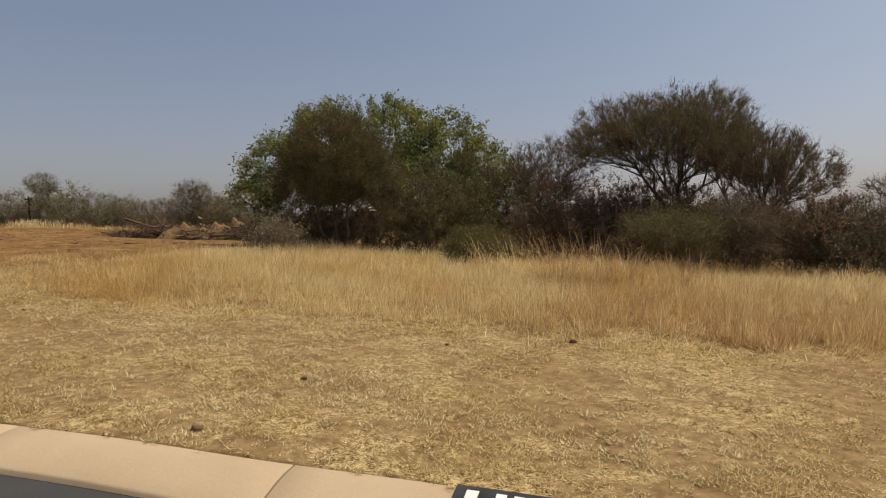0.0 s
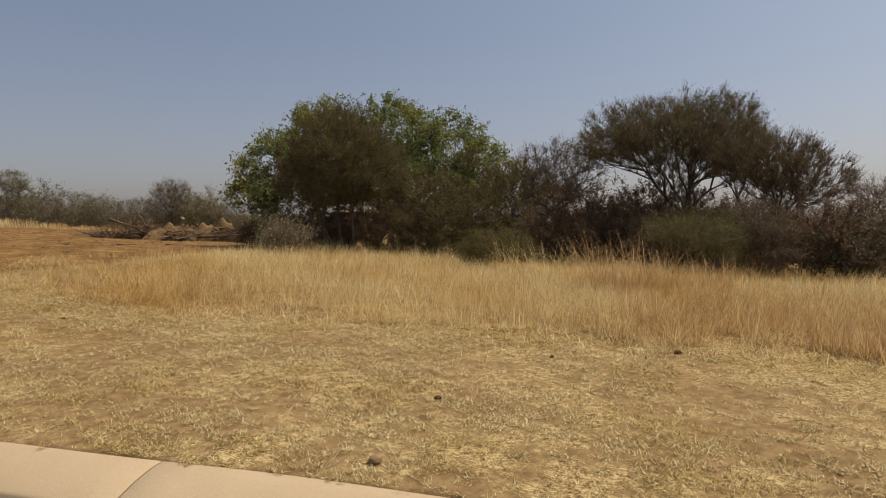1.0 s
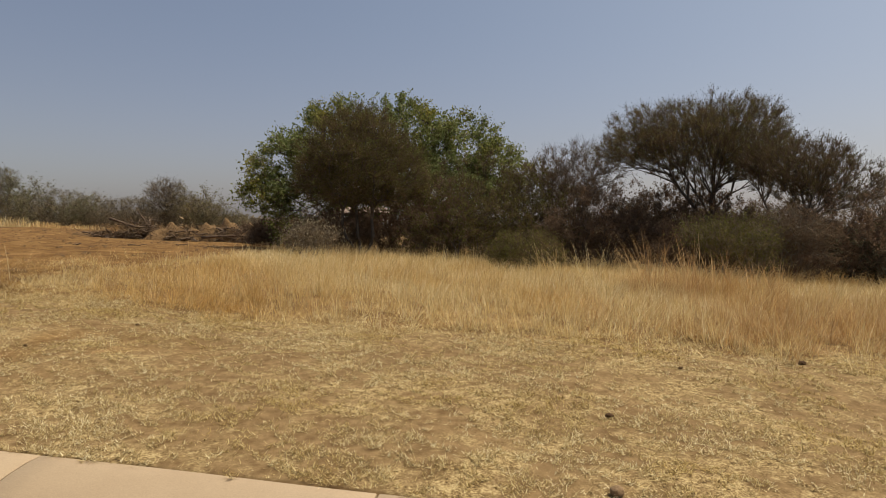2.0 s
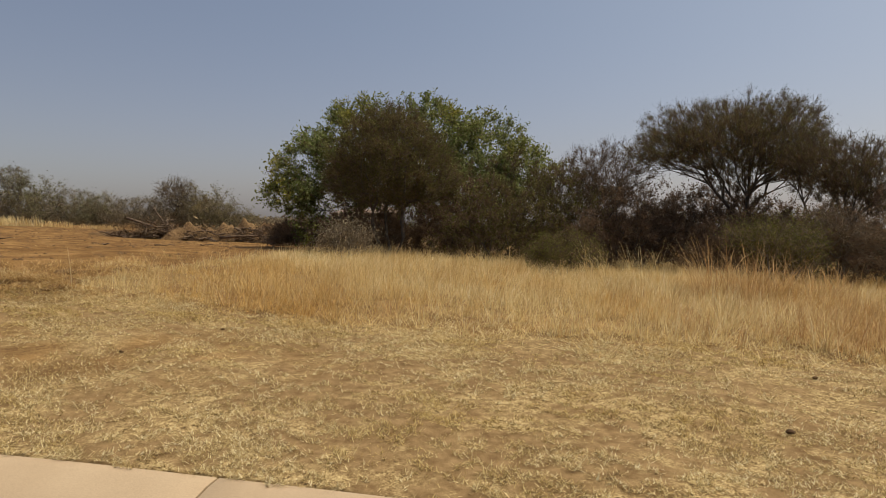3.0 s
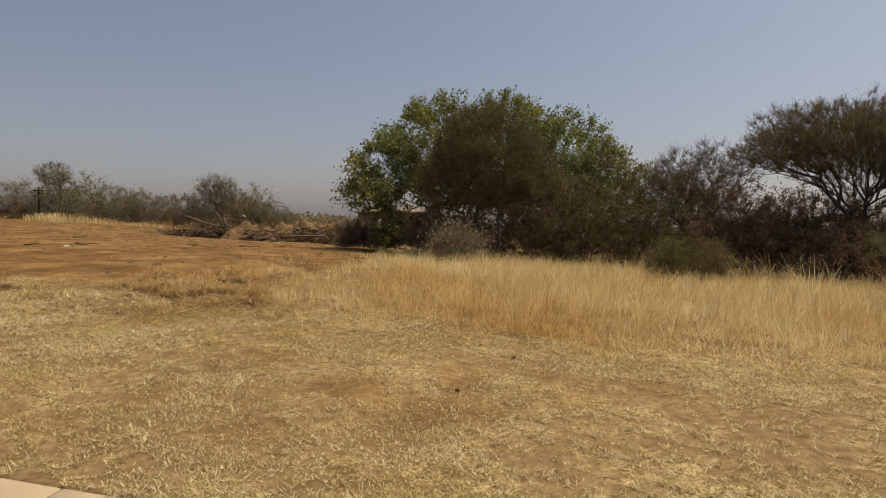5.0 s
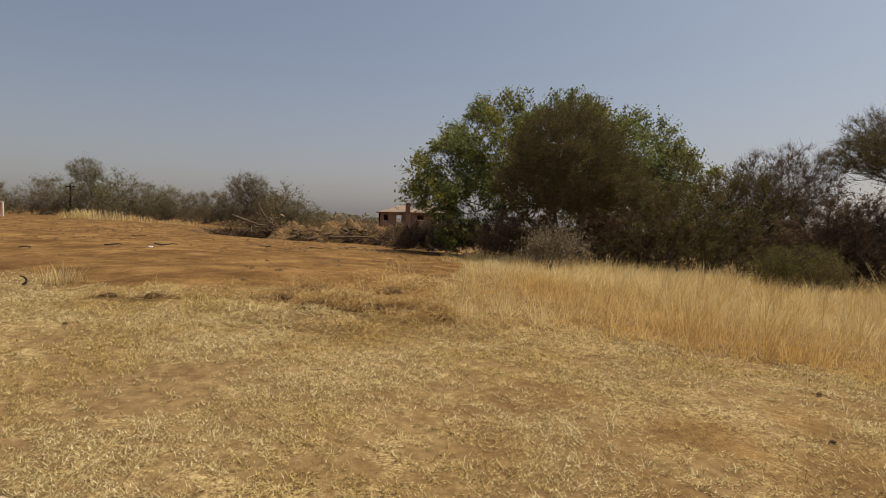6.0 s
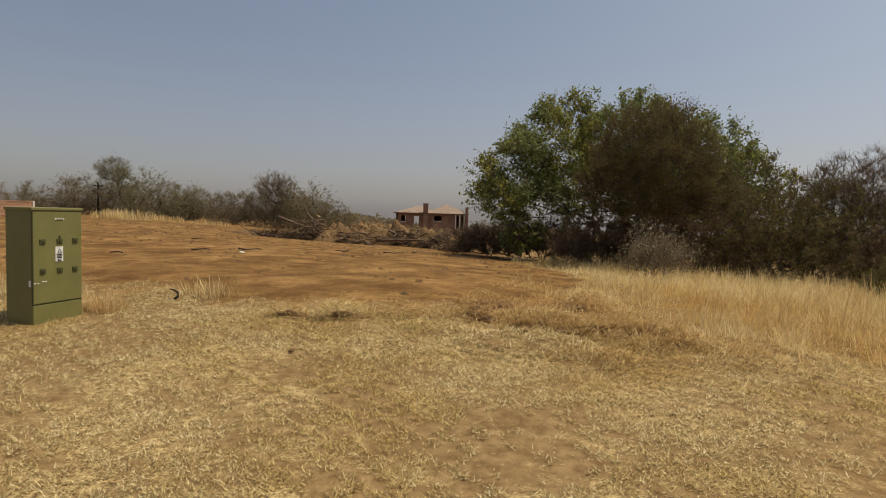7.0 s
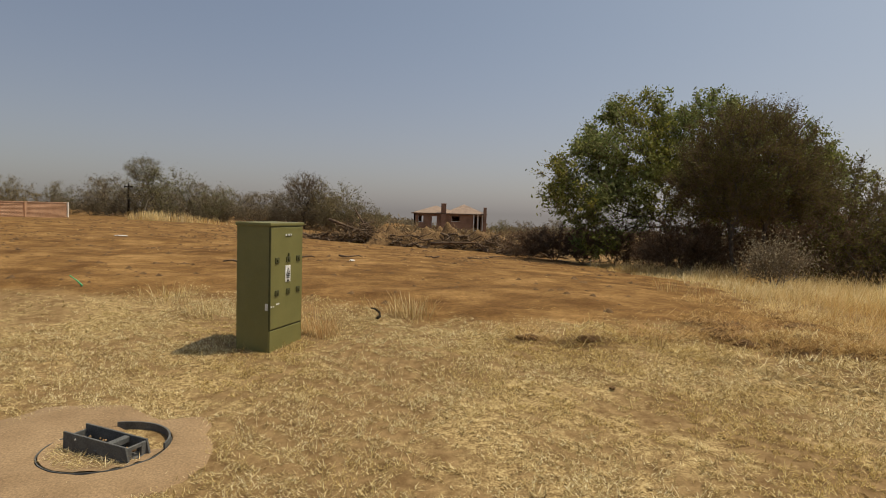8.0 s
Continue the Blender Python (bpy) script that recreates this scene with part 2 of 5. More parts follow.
def box(bm, lo, hi, bevel=0.0, m=None):
    """A box between two corners, with bevelled edges, added to bm."""
    lo, hi = Vector(lo), Vector(hi)
    made = bmesh.ops.create_cube(bm, size=1.0, matrix=Matrix.Translation((lo + hi) / 2) @ Matrix.Diagonal((*(hi - lo), 1)))
    verts = made["verts"]
    if bevel:
        edges = list({e for v in verts for e in v.link_edges})
        verts = bmesh.ops.bevel(bm, geom=edges, offset=bevel, segments=2, affect="EDGES", profile=0.5)["verts"]
    if m is not None:
        bmesh.ops.transform(bm, matrix=m, verts=list({v for v in verts}))
    return bm


def boxed(lo, hi, bevel=0.0, m=None):
    return box(bmesh.new(), lo, hi, bevel, m)


def empty(name, m):
    ob = new(name)
    ob.empty_display_size = 0.2
    ob.matrix_basis = m
    return ob


# ---- the lie of the land ----
LAND = np.array([
    (2.02, 2.42, -0.23), (-2.0, 3.85, -0.105), (-7.3, 5.1, -0.095), (-16.8, 8.37, 0.03), (-16.66, 11.14, 0.02), (3.22, 7.08, -0.32), (0.32, 5.07, -0.18),
    (-4.87, 8.39, -0.046), (-13.12, 11.21, 0.335), (-16.99, 15.74, 0.41), (0.04, 15.44, -0.386), (7.96, 14.2, -0.659), (-5.94, 20.63, -0.09), (-5.81, 33.55, -0.593),
    (11.13, 25.91, -1.155), (3.07, 30.84, -0.92), (-19, 38.56, -0.16), (-10.57, 39.17, -0.42), (-26.11, 38.78, 0.308), (-40.89, 55.52, 0.62), (-38.27, 41.64, 0.681),
    (-43.87, 52.04, 0.462), (-32.53, 70.7, -0.185), (-20.49, 58.35, -0.642), (-13.17, 111.71, -1.843), (28.81, 29.62, -1.612), (58.25, 60, -2.025), (0.2, 77.93, -1.397)], float)


def bulge(x, y, at):
    return np.sqrt((x[..., None] - at[:, 0]) ** 2 + (y[..., None] - at[:, 1]) ** 2 + 25.0)


def land_weights():
    k = bulge(LAND[:, 0], LAND[:, 1], LAND) - 0.5 * np.eye(len(LAND))
    p = np.c_[np.ones(len(LAND)), LAND[:, :2]]
    a = np.block([[k, p], [p.T, np.zeros((3, 3))]])
    return np.linalg.solve(a, np.r_[LAND[:, 2], 0, 0, 0])


WEIGHTS = land_weights()


def height(x, y):
    """The ground's height: a smooth surface through the levels above, flattening far away."""
    x, y = np.asarray(x, float), np.asarray(y, float)
    n = len(LAND)
    z = bulge(x, y, LAND) @ WEIGHTS[:n] + WEIGHTS[n] + WEIGHTS[n + 1] * x + WEIGHTS[n + 2] * y
    far = np.clip((np.hypot(x, y - 20) - 70) / 90, 0, 1)
    level = np.interp(x, [-80, -30, -12], [0.6, -0.1, -2.5])
    return z * (1 - far) + level * far - 0.03 * np.maximum(0, np.hypot(x, y - 20) - 128)      # the land falls away behind the house


# u runs along the kerb, v from the kerb's back edge into the field
U, V, KERB0 = np.array([-0.9712, 0.2382]), np.array([0.2382, 0.9712]), np.array([0.0, 3.40])


def xy_of(u, v):
    u, v = np.asarray(u, float), np.asarray(v, float)
    return KERB0[0] + u * U[0] + v * V[0], KERB0[1] + u * U[1] + v * V[1]


def uv_of(x, y):
    dx, dy = np.asarray(x) - KERB0[0], np.asarray(y) - KERB0[1]
    return dx * U[0] + dy * U[1], dx * V[0] + dy * V[1]


def wave(x, y, size, seed=0):
    """Cheap smooth noise over the plane, about -1 to 1."""
    r = np.random.default_rng(100 + seed)
    z = 0
    for _ in range(9):
        a, k, p = r.uniform(0, 6.28), r.uniform(0.6, 1.7) * 6.28 / size, r.uniform(0, 6.28)
        z = z + np.sin(k * (x * np.cos(a) + y * np.sin(a)) + p)
    return z / 3.6


def front_of_grass(x):
    return np.interp(x, [-8.84, -7.47, -4.65, -2, 0.02, 1.63, 3.13, 4.01, 4.94, 5.9, 6.91, 8.77, 19.1], [11.12, 10.71, 9.74, 8.86, 8.4, 8.15, 7.65, 7.4, 7.38, 7.2, 7.0, 6.5, 3.6])


def left_of_grass(y):
    return np.interp(y, [9.95, 13, 16.62, 23.57, 28.53, 34.4], [-9.04, -8.62, -8.18, -7.68, -8.01, -8.71])


def in_tall(x, y, slack=0.0):
    edge = 0.35 * wave(x, y, 1.3, 3) + 0.35 * wave(x, y, 3.4, 4)
    return (y > front_of_grass(x) + edge - slack) & (x > left_of_grass(y) + edge - slack)


def soil_share(x, y):
    """One on the graded earth of the building plot, nought on the mown verge."""
    far = np.clip((y - (11.6 + 0.4 * wave(x, y, 4, 5) + 0.25 * wave(x, y, 1.1, 16) + 0.35 * np.clip(-12.5 - x, 0, 6))) / 0.9, 0, 1)
    worn = np.clip(1.25 - np.hypot((x + 6.3) / 3.0, (y - 7.3) / 1.6), 0, 1) * np.clip(0.55 + 0.7 * wave(x, y, 1.5, 9), 0, 1) * 0.8
    return np.where(in_tall(x, y), 0.5, np.maximum(far, worn))


def blades(base, length, width, turn, lean, curl, segs=2):
    """Tapered bent blades. turn: heading, lean: tilt from upright at the base, curl: added tilt to the tip (radians)."""
    n = len(base)
    across = np.stack([-np.sin(turn), np.cos(turn), np.zeros(n)], 1)
    out = np.stack([np.cos(turn), np.sin(turn), np.zeros(n)], 1)
    p = base.copy()
    rows = [(p - across * (width / 2)[:, None], p + across * (width / 2)[:, None])]
    for s in range(1, segs + 1):
        a = lean + curl * (s - 0.5) / segs
        p = p + (out * np.sin(a)[:, None] + np.array([0, 0, 1]) * np.cos(a)[:, None]) * (length / segs)[:, None]
        if s < segs:
            w = (width / 2 * (1 - 0.55 * s / segs))[:, None]
            rows.append((p - across * w, p + across * w))
    verts = np.stack([v for pair in rows for v in pair] + [p], 1)
    k = 2 * segs + 1
    off = np.arange(n)[:, None] * k
    quads = [off + np.array([2 * s, 2 * s + 1, 2 * s + 3, 2 * s + 2]) for s in range(segs - 1)]
    tris = off + np.array([2 * segs - 2, 2 * segs - 1, 2 * segs])
    return verts.reshape(-1, 3), (np.concatenate(quads) if quads else None), tris


def leaves(at, size, r, flat=0.0):
    """Small four-cornered leaves with random facing."""
    n = len(at)
    a = r.normal(size=(n, 3))
    a[:, 2] *= 1 - flat
    a /= np.linalg.norm(a, axis=1)[:, None]
    b = np.cross(a, r.normal(size=(n, 3)))
    b /= np.linalg.norm(b, axis=1)[:, None] + 1e-9
    s = (size * r.uniform(0.6, 1.3, n))[:, None]
    verts = np.stack([at - a * s, at + b * s * 0.45, at + a * s, at - b * s * 0.45], 1).reshape(-1, 3)
    return verts, np.arange(n)[:, None] * 4 + np.arange(4)


# ---- trees ----
def lumps(r, n, spec, hollow=0.45, rough=0.5):
    """Points inside a crown of ellipsoids (x, y, z, rx, ry, rz), fewer in their hearts, with gaps."""
    spec = np.array(spec, float)
    share = spec[:, 3] * spec[:, 4] * spec[:, 5]
    which = r.choice(len(spec), n * 3, p=share / share.sum())
    d = r.normal(size=(n * 3, 3))
    d /= np.linalg.norm(d, axis=1)[:, None]
    rad = r.uniform(hollow ** 3, 1, n * 3) ** (1 / 3)
    rad *= 1 + rough * 0.25 * wave(d[:, 0] * 3 + which, d[:, 1] * 3 + d[:, 2] * 2.1, 1.6, 11)
    p = spec[which, :3] + d * rad[:, None] * spec[which, 3:]
    keep = wave(p[:, 0] + 0.7 * p[:, 2], p[:, 1] - 0.6 * p[:, 2], 1.7, 12) > -0.75
    return p[keep][:n]


def grow(r, roots, tips, step=0.45, thrift=0.35, droop=0.0, wander=0.10):
    """Joins the tips to the roots by the cheapest branches. Returns nodes, each one's parent and its thickness."""
    nodes, parent, path = [np.array(p, float) for p in roots], [-1] * len(roots), [0.0] * len(roots)
    order = np.argsort(np.min([np.linalg.norm(tips - np.array(p), axis=1) for p in roots], axis=0))
    cap = len(roots) + len(tips) * 14
    arr, plen = np.zeros((cap, 3)), np.zeros(cap)
    arr[:len(roots)] = nodes
    for i in order:
        p, n = tips[i], len(nodes)
        d = np.linalg.norm(arr[:n] - p, axis=1)
        up = np.clip(arr[:n, 2] - p[2], 0, None)
        j = int(np.argmin(d + thrift * plen[:n] + 1.2 * up))
        steps = min(12, max(1, int(d[j] / step)))
        a, last = arr[j], j
        bow = r.normal(size=3) * wander * d[j]
        for s in range(1, steps + 1):
            f = s / steps
            q = a + (p - a) * f + bow * math.sin(f * 3.1416) + r.normal(size=3) * 0.03 * step
            q[2] += (0.12 - droop) * d[j] * math.sin(f * 3.1416)
            k = len(nodes)
            if k >= cap:
                break
            nodes.append(q)
            arr[k], plen[k] = q, plen[last] + np.linalg.norm(q - arr[last])
            parent.append(last)
            last = k
    return arr[:len(nodes)].copy(), np.array(parent)


def thickness(parent, tip=0.006, power=2.3):
    t = np.full(len(parent), 0.0)
    for i in range(len(parent) - 1, -1, -1):
        if t[i] == 0:
            t[i] = tip ** power
        if parent[i] >= 0:
            t[parent[i]] += t[i]
    return t ** (1 / power)


def limb_mesh(name, nodes, parent, thick, least=0.0, sides=5):
    """Tapered limbs along the branches that are thicker than least."""
    i = np.where((parent >= 0) & (thick >= least))[0]
    a, b = nodes[parent[i]], nodes[i]
    ra = np.minimum(thick[parent[i]], thick[i] * 1.6)
    rb = thick[i]
    w = b - a
    w /= np.linalg.norm(w, axis=1)[:, None] + 1e-9
    ref = np.where(np.abs(w[:, 2:3]) > 0.9, np.array([[1.0, 0, 0]]), np.array([[0, 0, 1.0]]))
    e = np.cross(w, ref)
    e /= np.linalg.norm(e, axis=1)[:, None]
    g = np.cross(w, e)
    rows = []
    for k in range(sides):
        c, s = math.cos(6.2832 * k / sides), math.sin(6.2832 * k / sides)
        rows.append(a - w * (ra * 0.3)[:, None] + (e * c + g * s) * ra[:, None])
    for k in range(sides):
        c, s = math.cos(6.2832 * k / sides), math.sin(6.2832 * k / sides)
        rows.append(b + (e * c + g * s) * rb[:, None])
    verts = np.stack(rows, 1).reshape(-1, 3)
    off = np.arange(len(i))[:, None] * 2 * sides
    quads = np.concatenate([off + np.array([k, (k + 1) % sides, sides + (k + 1) % sides, sides + k]) for k in range(sides)])
    return mesh_from(name, verts, quads, smooth=True)


def sprays(r, at, heart, length, width, up=0.3, spread=0.8):
    """Fine twigs that point out from the heart of the crown: flat slivers."""
    n = len(at)
    d = at - heart
    d /= np.linalg.norm(d, axis=1)[:, None] + 1e-9
    d = d + r.normal(size=(n, 3)) * spread + np.array([0, 0, up])
    d /= np.linalg.norm(d, axis=1)[:, None]
    side = np.cross(d, r.normal(size=(n, 3)))
    side /= np.linalg.norm(side, axis=1)[:, None] + 1e-9
    ln = (length * r.uniform(0.5, 1.3, n))[:, None]
    bend = r.normal(size=(n, 3)) * 0.12 * ln
    mid, end = at + d * ln * 0.5 + bend, at + d * ln
    w = width
    verts = np.stack([at - side * w / 2, at + side * w / 2, mid + side * w * 0.4, mid - side * w * 0.4, end], 1).reshape(-1, 3)
    off = np.arange(n)[:, None] * 5
    return verts, off + np.array([0, 1, 2, 3]), off + np.array([3, 2, 4]), mid, end


def tree(name, place, seed, crown, n_tips, stems=1, fork=1.0, leaf=("leaf_green", 0.05, 20000), twigs=(6000, 0.5, 0.014), bark="bark",
         twig_mat="twig", hollow=0.45, step=0.45, tip=0.007, droop=0.0, up=0.3, scatter=0.22, thrift=0.35, rough=0.5, spread_roots=0.05, floor=0.12, flat=0.0, spread=0.8, heart_drop=0.6):
    """A tree or shrub: limbs, fine twigs and a crown of small leaves. The crown's lumps are given from the foot."""
    r = np.random.default_rng(seed)
    tips = lumps(r, n_tips, crown, hollow, rough)
    tips = tips[tips[:, 2] > floor]
    heart = np.average(np.array(crown)[:, :3], axis=0) - np.array([0, 0, heart_drop])
    roots = []
    pairs = []
    for s in range(stems):
        a = 6.283 * s / stems + r.uniform(0, 1)
        foot = np.array([math.cos(a), math.sin(a), 0]) * (spread_roots if stems > 1 else 0) + np.array([0, 0, -0.12])
        head = foot + np.array([math.cos(a) * 0.5 * fork * (stems > 1) + r.normal() * 0.08, math.sin(a) * 0.5 * fork * (stems > 1) + r.normal() * 0.08, fork])
        pairs.append((foot, head))
    nodes0, par0 = [], []
    for foot, head in pairs:
        base = len(nodes0)
        for k in range(5):
            f = k / 4
            nodes0.append(foot + (head - foot) * f + np.array([math.sin(f * 5 + seed), math.cos(f * 4 + seed), 0]) * 0.04 * fork)
            par0.append(base + k - 1 if k else -1)
    n0 = len(nodes0)
    # only the heads may sprout
    heads = [4 + 5 * s for s in range(stems)]
    nodes, parent = grow(r, [nodes0[h] for h in heads], tips, step, thrift, droop)
    k = len(heads)
    full = np.concatenate([np.array(nodes0), nodes[k:]])
    remap = np.concatenate([np.array(heads), n0 + np.arange(len(nodes) - k)])
    par = np.concatenate([np.array(par0), remap[parent[k:]]]).astype(int)
    thick = thickness(par, tip)
    top = empty(name, Matrix.Translation(place))
    put("trunk", limb_mesh("trunk", full, par, thick, 0.0, 3 if n_tips <= 300 else 4), MAT[bark], top)
    outer = full[n0:]
    outer = outer[thick[n0:] < tip * 4.5]
    count, length, width = twigs
    pick = outer[r.integers(0, len(outer), count)]
    tv, tq, tt, mid, end = sprays(r, pick, heart, length, width, up, spread)
    put("twig_work", mesh_from("twig_work", tv, tq, tt), MAT[twig_mat], top)
    mat_name, size, n_leaves = leaf
    if n_leaves:
        j = r.integers(0, count, n_leaves)
        f = r.uniform(0.1, 1.05, n_leaves)[:, None]
        at = pick[j] * (1 - f) + end[j] * f + r.normal(size=(n_leaves, 3)) * scatter
        lv, lq = leaves(at, np.full(n_leaves, size), r, flat)
        put("crown", mesh_from("crown", lv, lq), MAT[mat_name], top)
    return top


def on_land(x, y, sink=0.0):
    return (x, y, float(ground_z(x, y)) - sink)

# ---- ground, road and kerb ----
KERB_END = 26.0


def ground_levels(u, v):
    x, y = xy_of(u, v)
    z = height(x, y)
    near = np.clip(1 - (np.hypot(x + 5, y - 10) - 30) / 30, 0, 1)
    rough = 0.012 * wave(x, y, 0.9, 1) + 0.02 * wave(x, y, 2.6, 2)
    soil = soil_share(x, y)
    rough = rough + soil * (0.008 * wave(x, y, 1.5, 6) + 0.006 * wave(x, y, 0.6, 7) + 0.04 * wave(x, y, 8, 8) + 0.013 * wave(0.5 * x + 0.1 * y, y, 1.5, 14) * np.clip(0.5 + wave(x, y, 5, 15), 0, 1.3))
    bank = np.clip((v + 0.02) / 0.5, 0, 1)
    z = z + rough * near * bank + 0.01 * bank
    return x, y, np.where((v < -0.05) & (v > -9.5), z - 0.45, z), soil


def ground_z(x, y):
    """The level of the rough ground at a place."""
    return ground_levels(*uv_of(x, y))[2]


def build_ground():
    us = np.concatenate([[-900, -500, -300, -180, -110, -75], np.arange(-55, -14, 1.0), np.arange(-14, 26, 0.2), np.arange(26, 60, 0.6),
                         np.arange(60, 110, 3.0), [120, 140, 180, 260, 400, 600, 900]])
    vs = np.concatenate([[-900, -400, -150, -60, -30, -15, -10, -9.4], [-6, -3], np.arange(-0.4, 0.2, 0.05), np.arange(0.2, 24, 0.2),
                         np.arange(24, 60, 0.7), np.arange(60, 150, 5.0), [170, 210, 280, 400, 600, 900, 1500]])
    u, v = np.meshgrid(us, vs)
    x, y, z, soil = ground_levels(u, v)
    n, k = u.shape
    i = np.arange(n * k).reshape(n, k)
    quads = np.stack([i[:-1, :-1], i[1:, :-1], i[1:, 1:], i[:-1, 1:]], -1).reshape(-1, 4)
    me = mesh_from("ground", np.stack([x, y, z], -1).reshape(-1, 3), quads, smooth=True)
    att = me.attributes.new("soil", "FLOAT", "POINT")
    att.data.foreach_set("value", soil.ravel().astype(np.float32))
    tagged(put("ground", me, MAT["ground"]), "dry mown verge and bare graded orange soil", "ground", kind="structure")


def level_at(u, v):
    x, y, z, _ = ground_levels(np.asarray(u, float), np.asarray(v, float))
    return x, y, z


def build_road():
    us, vs = np.concatenate([np.arange(-80, 81, 2.0)]), np.array([-0.42, -0.52, -1.5, -4.2, -8.0, -9.3])
    u, v = np.meshgrid(us, vs)
    x, y = xy_of(u, v)
    kx, ky = xy_of(u, 0 * u)
    z = height(kx, ky) - 0.118 + 0.06 * (1 - ((v + 4.6) / 4.15) ** 2).clip(-0.2, 1)
    n, k = u.shape
    i = np.arange(n * k).reshape(n, k)
    quads = np.stack([i[:-1, :-1], i[:-1, 1:], i[1:, 1:], i[1:, :-1]], -1).reshape(-1, 4)
    tagged(put("road", mesh_from("road", np.stack([x, y, z], -1).reshape(-1, 3), quads, smooth=True), MAT["asphalt"]),
           "grey asphalt road along a sandy concrete kerb", "road", kind="structure")


KERB_LINE = [(0.0, -0.16), (0.0, -0.004), (-0.015, 0.004), (-0.11, 0.002), (-0.24, -0.018), (-0.36, -0.050), (-0.435, -0.080), (-0.455, -0.092), (-0.455, -0.25)]


def kerb_block(u0, u1):
    """One cast length of rolled kerb, with softened ends."""
    us = np.array([u0, u0 + 0.008, *np.linspace(u0 + 0.25, u1 - 0.25, 8), u1 - 0.008, u1])
    shrink = np.array([0.008] + [0] * (len(us) - 2) + [0.008])
    rows = []
    for u, s in zip(us, shrink):
        for v, dz in KERB_LINE:
            x, y = xy_of(u, v + 0.006 * math.sin(u * 3))
            kx, ky = xy_of(u, 0)
            rows.append((float(x), float(y), float(height(kx, ky)) + dz - (s if dz > -0.12 else 0) + 0.004 * math.sin(u * 2.1)))
    k, n = len(KERB_LINE), len(us)
    i = np.arange(n * k).reshape(n, k)
    quads = np.stack([i[:-1, :-1], i[1:, :-1], i[1:, 1:], i[:-1, 1:]], -1).reshape(-1, 4)
    bm = bmesh.new()
    vs = [bm.verts.new(p) for p in rows]
    for q in quads:
        bm.faces.new([vs[j] for j in q])
    caps = [bm.faces.new([vs[j] for j in i[0]]), bm.faces.new([vs[j] for j in reversed(i[-1])])]
    for cap in caps:
        for e in cap.edges:
            e.smooth = False
    bmesh.ops.recalc_face_normals(bm, faces=bm.faces)
    return bm


def build_kerb():
    top = tagged(empty("kerb", Matrix()), "sand-coloured cast concrete rolled kerb beside the road", "kerb", kind="structure")
    u = -0.79 - 2.26 * 6
    while u < KERB_END - 0.1:
        part("kerb_block", kerb_block(u + 0.007, min(u + 2.253, KERB_END)), MAT["kerb"], top, smooth=True)
        u += 2.26


def kerb_point(u, v, lift):
    x, y = xy_of(u, v)
    kx, ky = xy_of(u, 0)
    dz = np.interp(-v, [-p[0] for p in KERB_LINE[2:8]], [p[1] for p in KERB_LINE[2:8]])
    return (float(x), float(y), float(height(kx, ky)) + float(dz) + lift + 0.004 * math.sin(u * 2.1))


def kerb_patch(u0, u1, v0, v1, lift, thick):
    """A thin sheet that follows the kerb's face."""
    bm = bmesh.new()
    us, vs = np.linspace(u0, u1, 5), np.linspace(v0, v1, 7)
    grid = [[[bm.verts.new(kerb_point(a, b, lift - d)) for b in vs] for a in us] for d in (0, thick)]
    for a in range(4):
        for b in range(6):
            bm.faces.new([grid[0][a][b], grid[0][a + 1][b], grid[0][a + 1][b + 1], grid[0][a][b + 1]])
    edge = [(a, 0) for a in range(5)] + [(4, b) for b in range(1, 7)] + [(a, 6) for a in (3, 2, 1, 0)] + [(0, b) for b in (5, 4, 3, 2, 1)]
    for (a, b), (c, d) in zip(edge, edge[1:] + edge[:1]):
        bm.faces.new([grid[0][a][b], grid[1][a][b], grid[1][c][d], grid[0][c][d]])
    bmesh.ops.recalc_face_normals(bm, faces=bm.faces)
    return bm


def build_kerb_plate():
    top = tagged(empty("kerb_plate", Matrix.Translation(kerb_point(-2.2, -0.2, 0.0))), "black painted plate with white marks on the kerb", "plate")
    inv = top.matrix_basis.inverted()

    def lay(name, bm, mat, label=""):
        bmesh.ops.transform(bm, matrix=inv, verts=bm.verts)
        part(name, bm, mat, top, label)
    lay("plate", kerb_patch(-1.86, -2.62, -0.02, -0.36, 0.022, 0.03), MAT["black_paint"])
    for a, b in ((-1.93, -2.0), (-2.10, -2.16), (-2.20, -2.26), (-2.40, -2.47)):
        lay("mark", kerb_patch(a, b, -0.075, -0.27, 0.027, 0.004), MAT["white_paint"], "white painted bar")


build_ground()
build_road()
build_kerb()
build_kerb_plate()

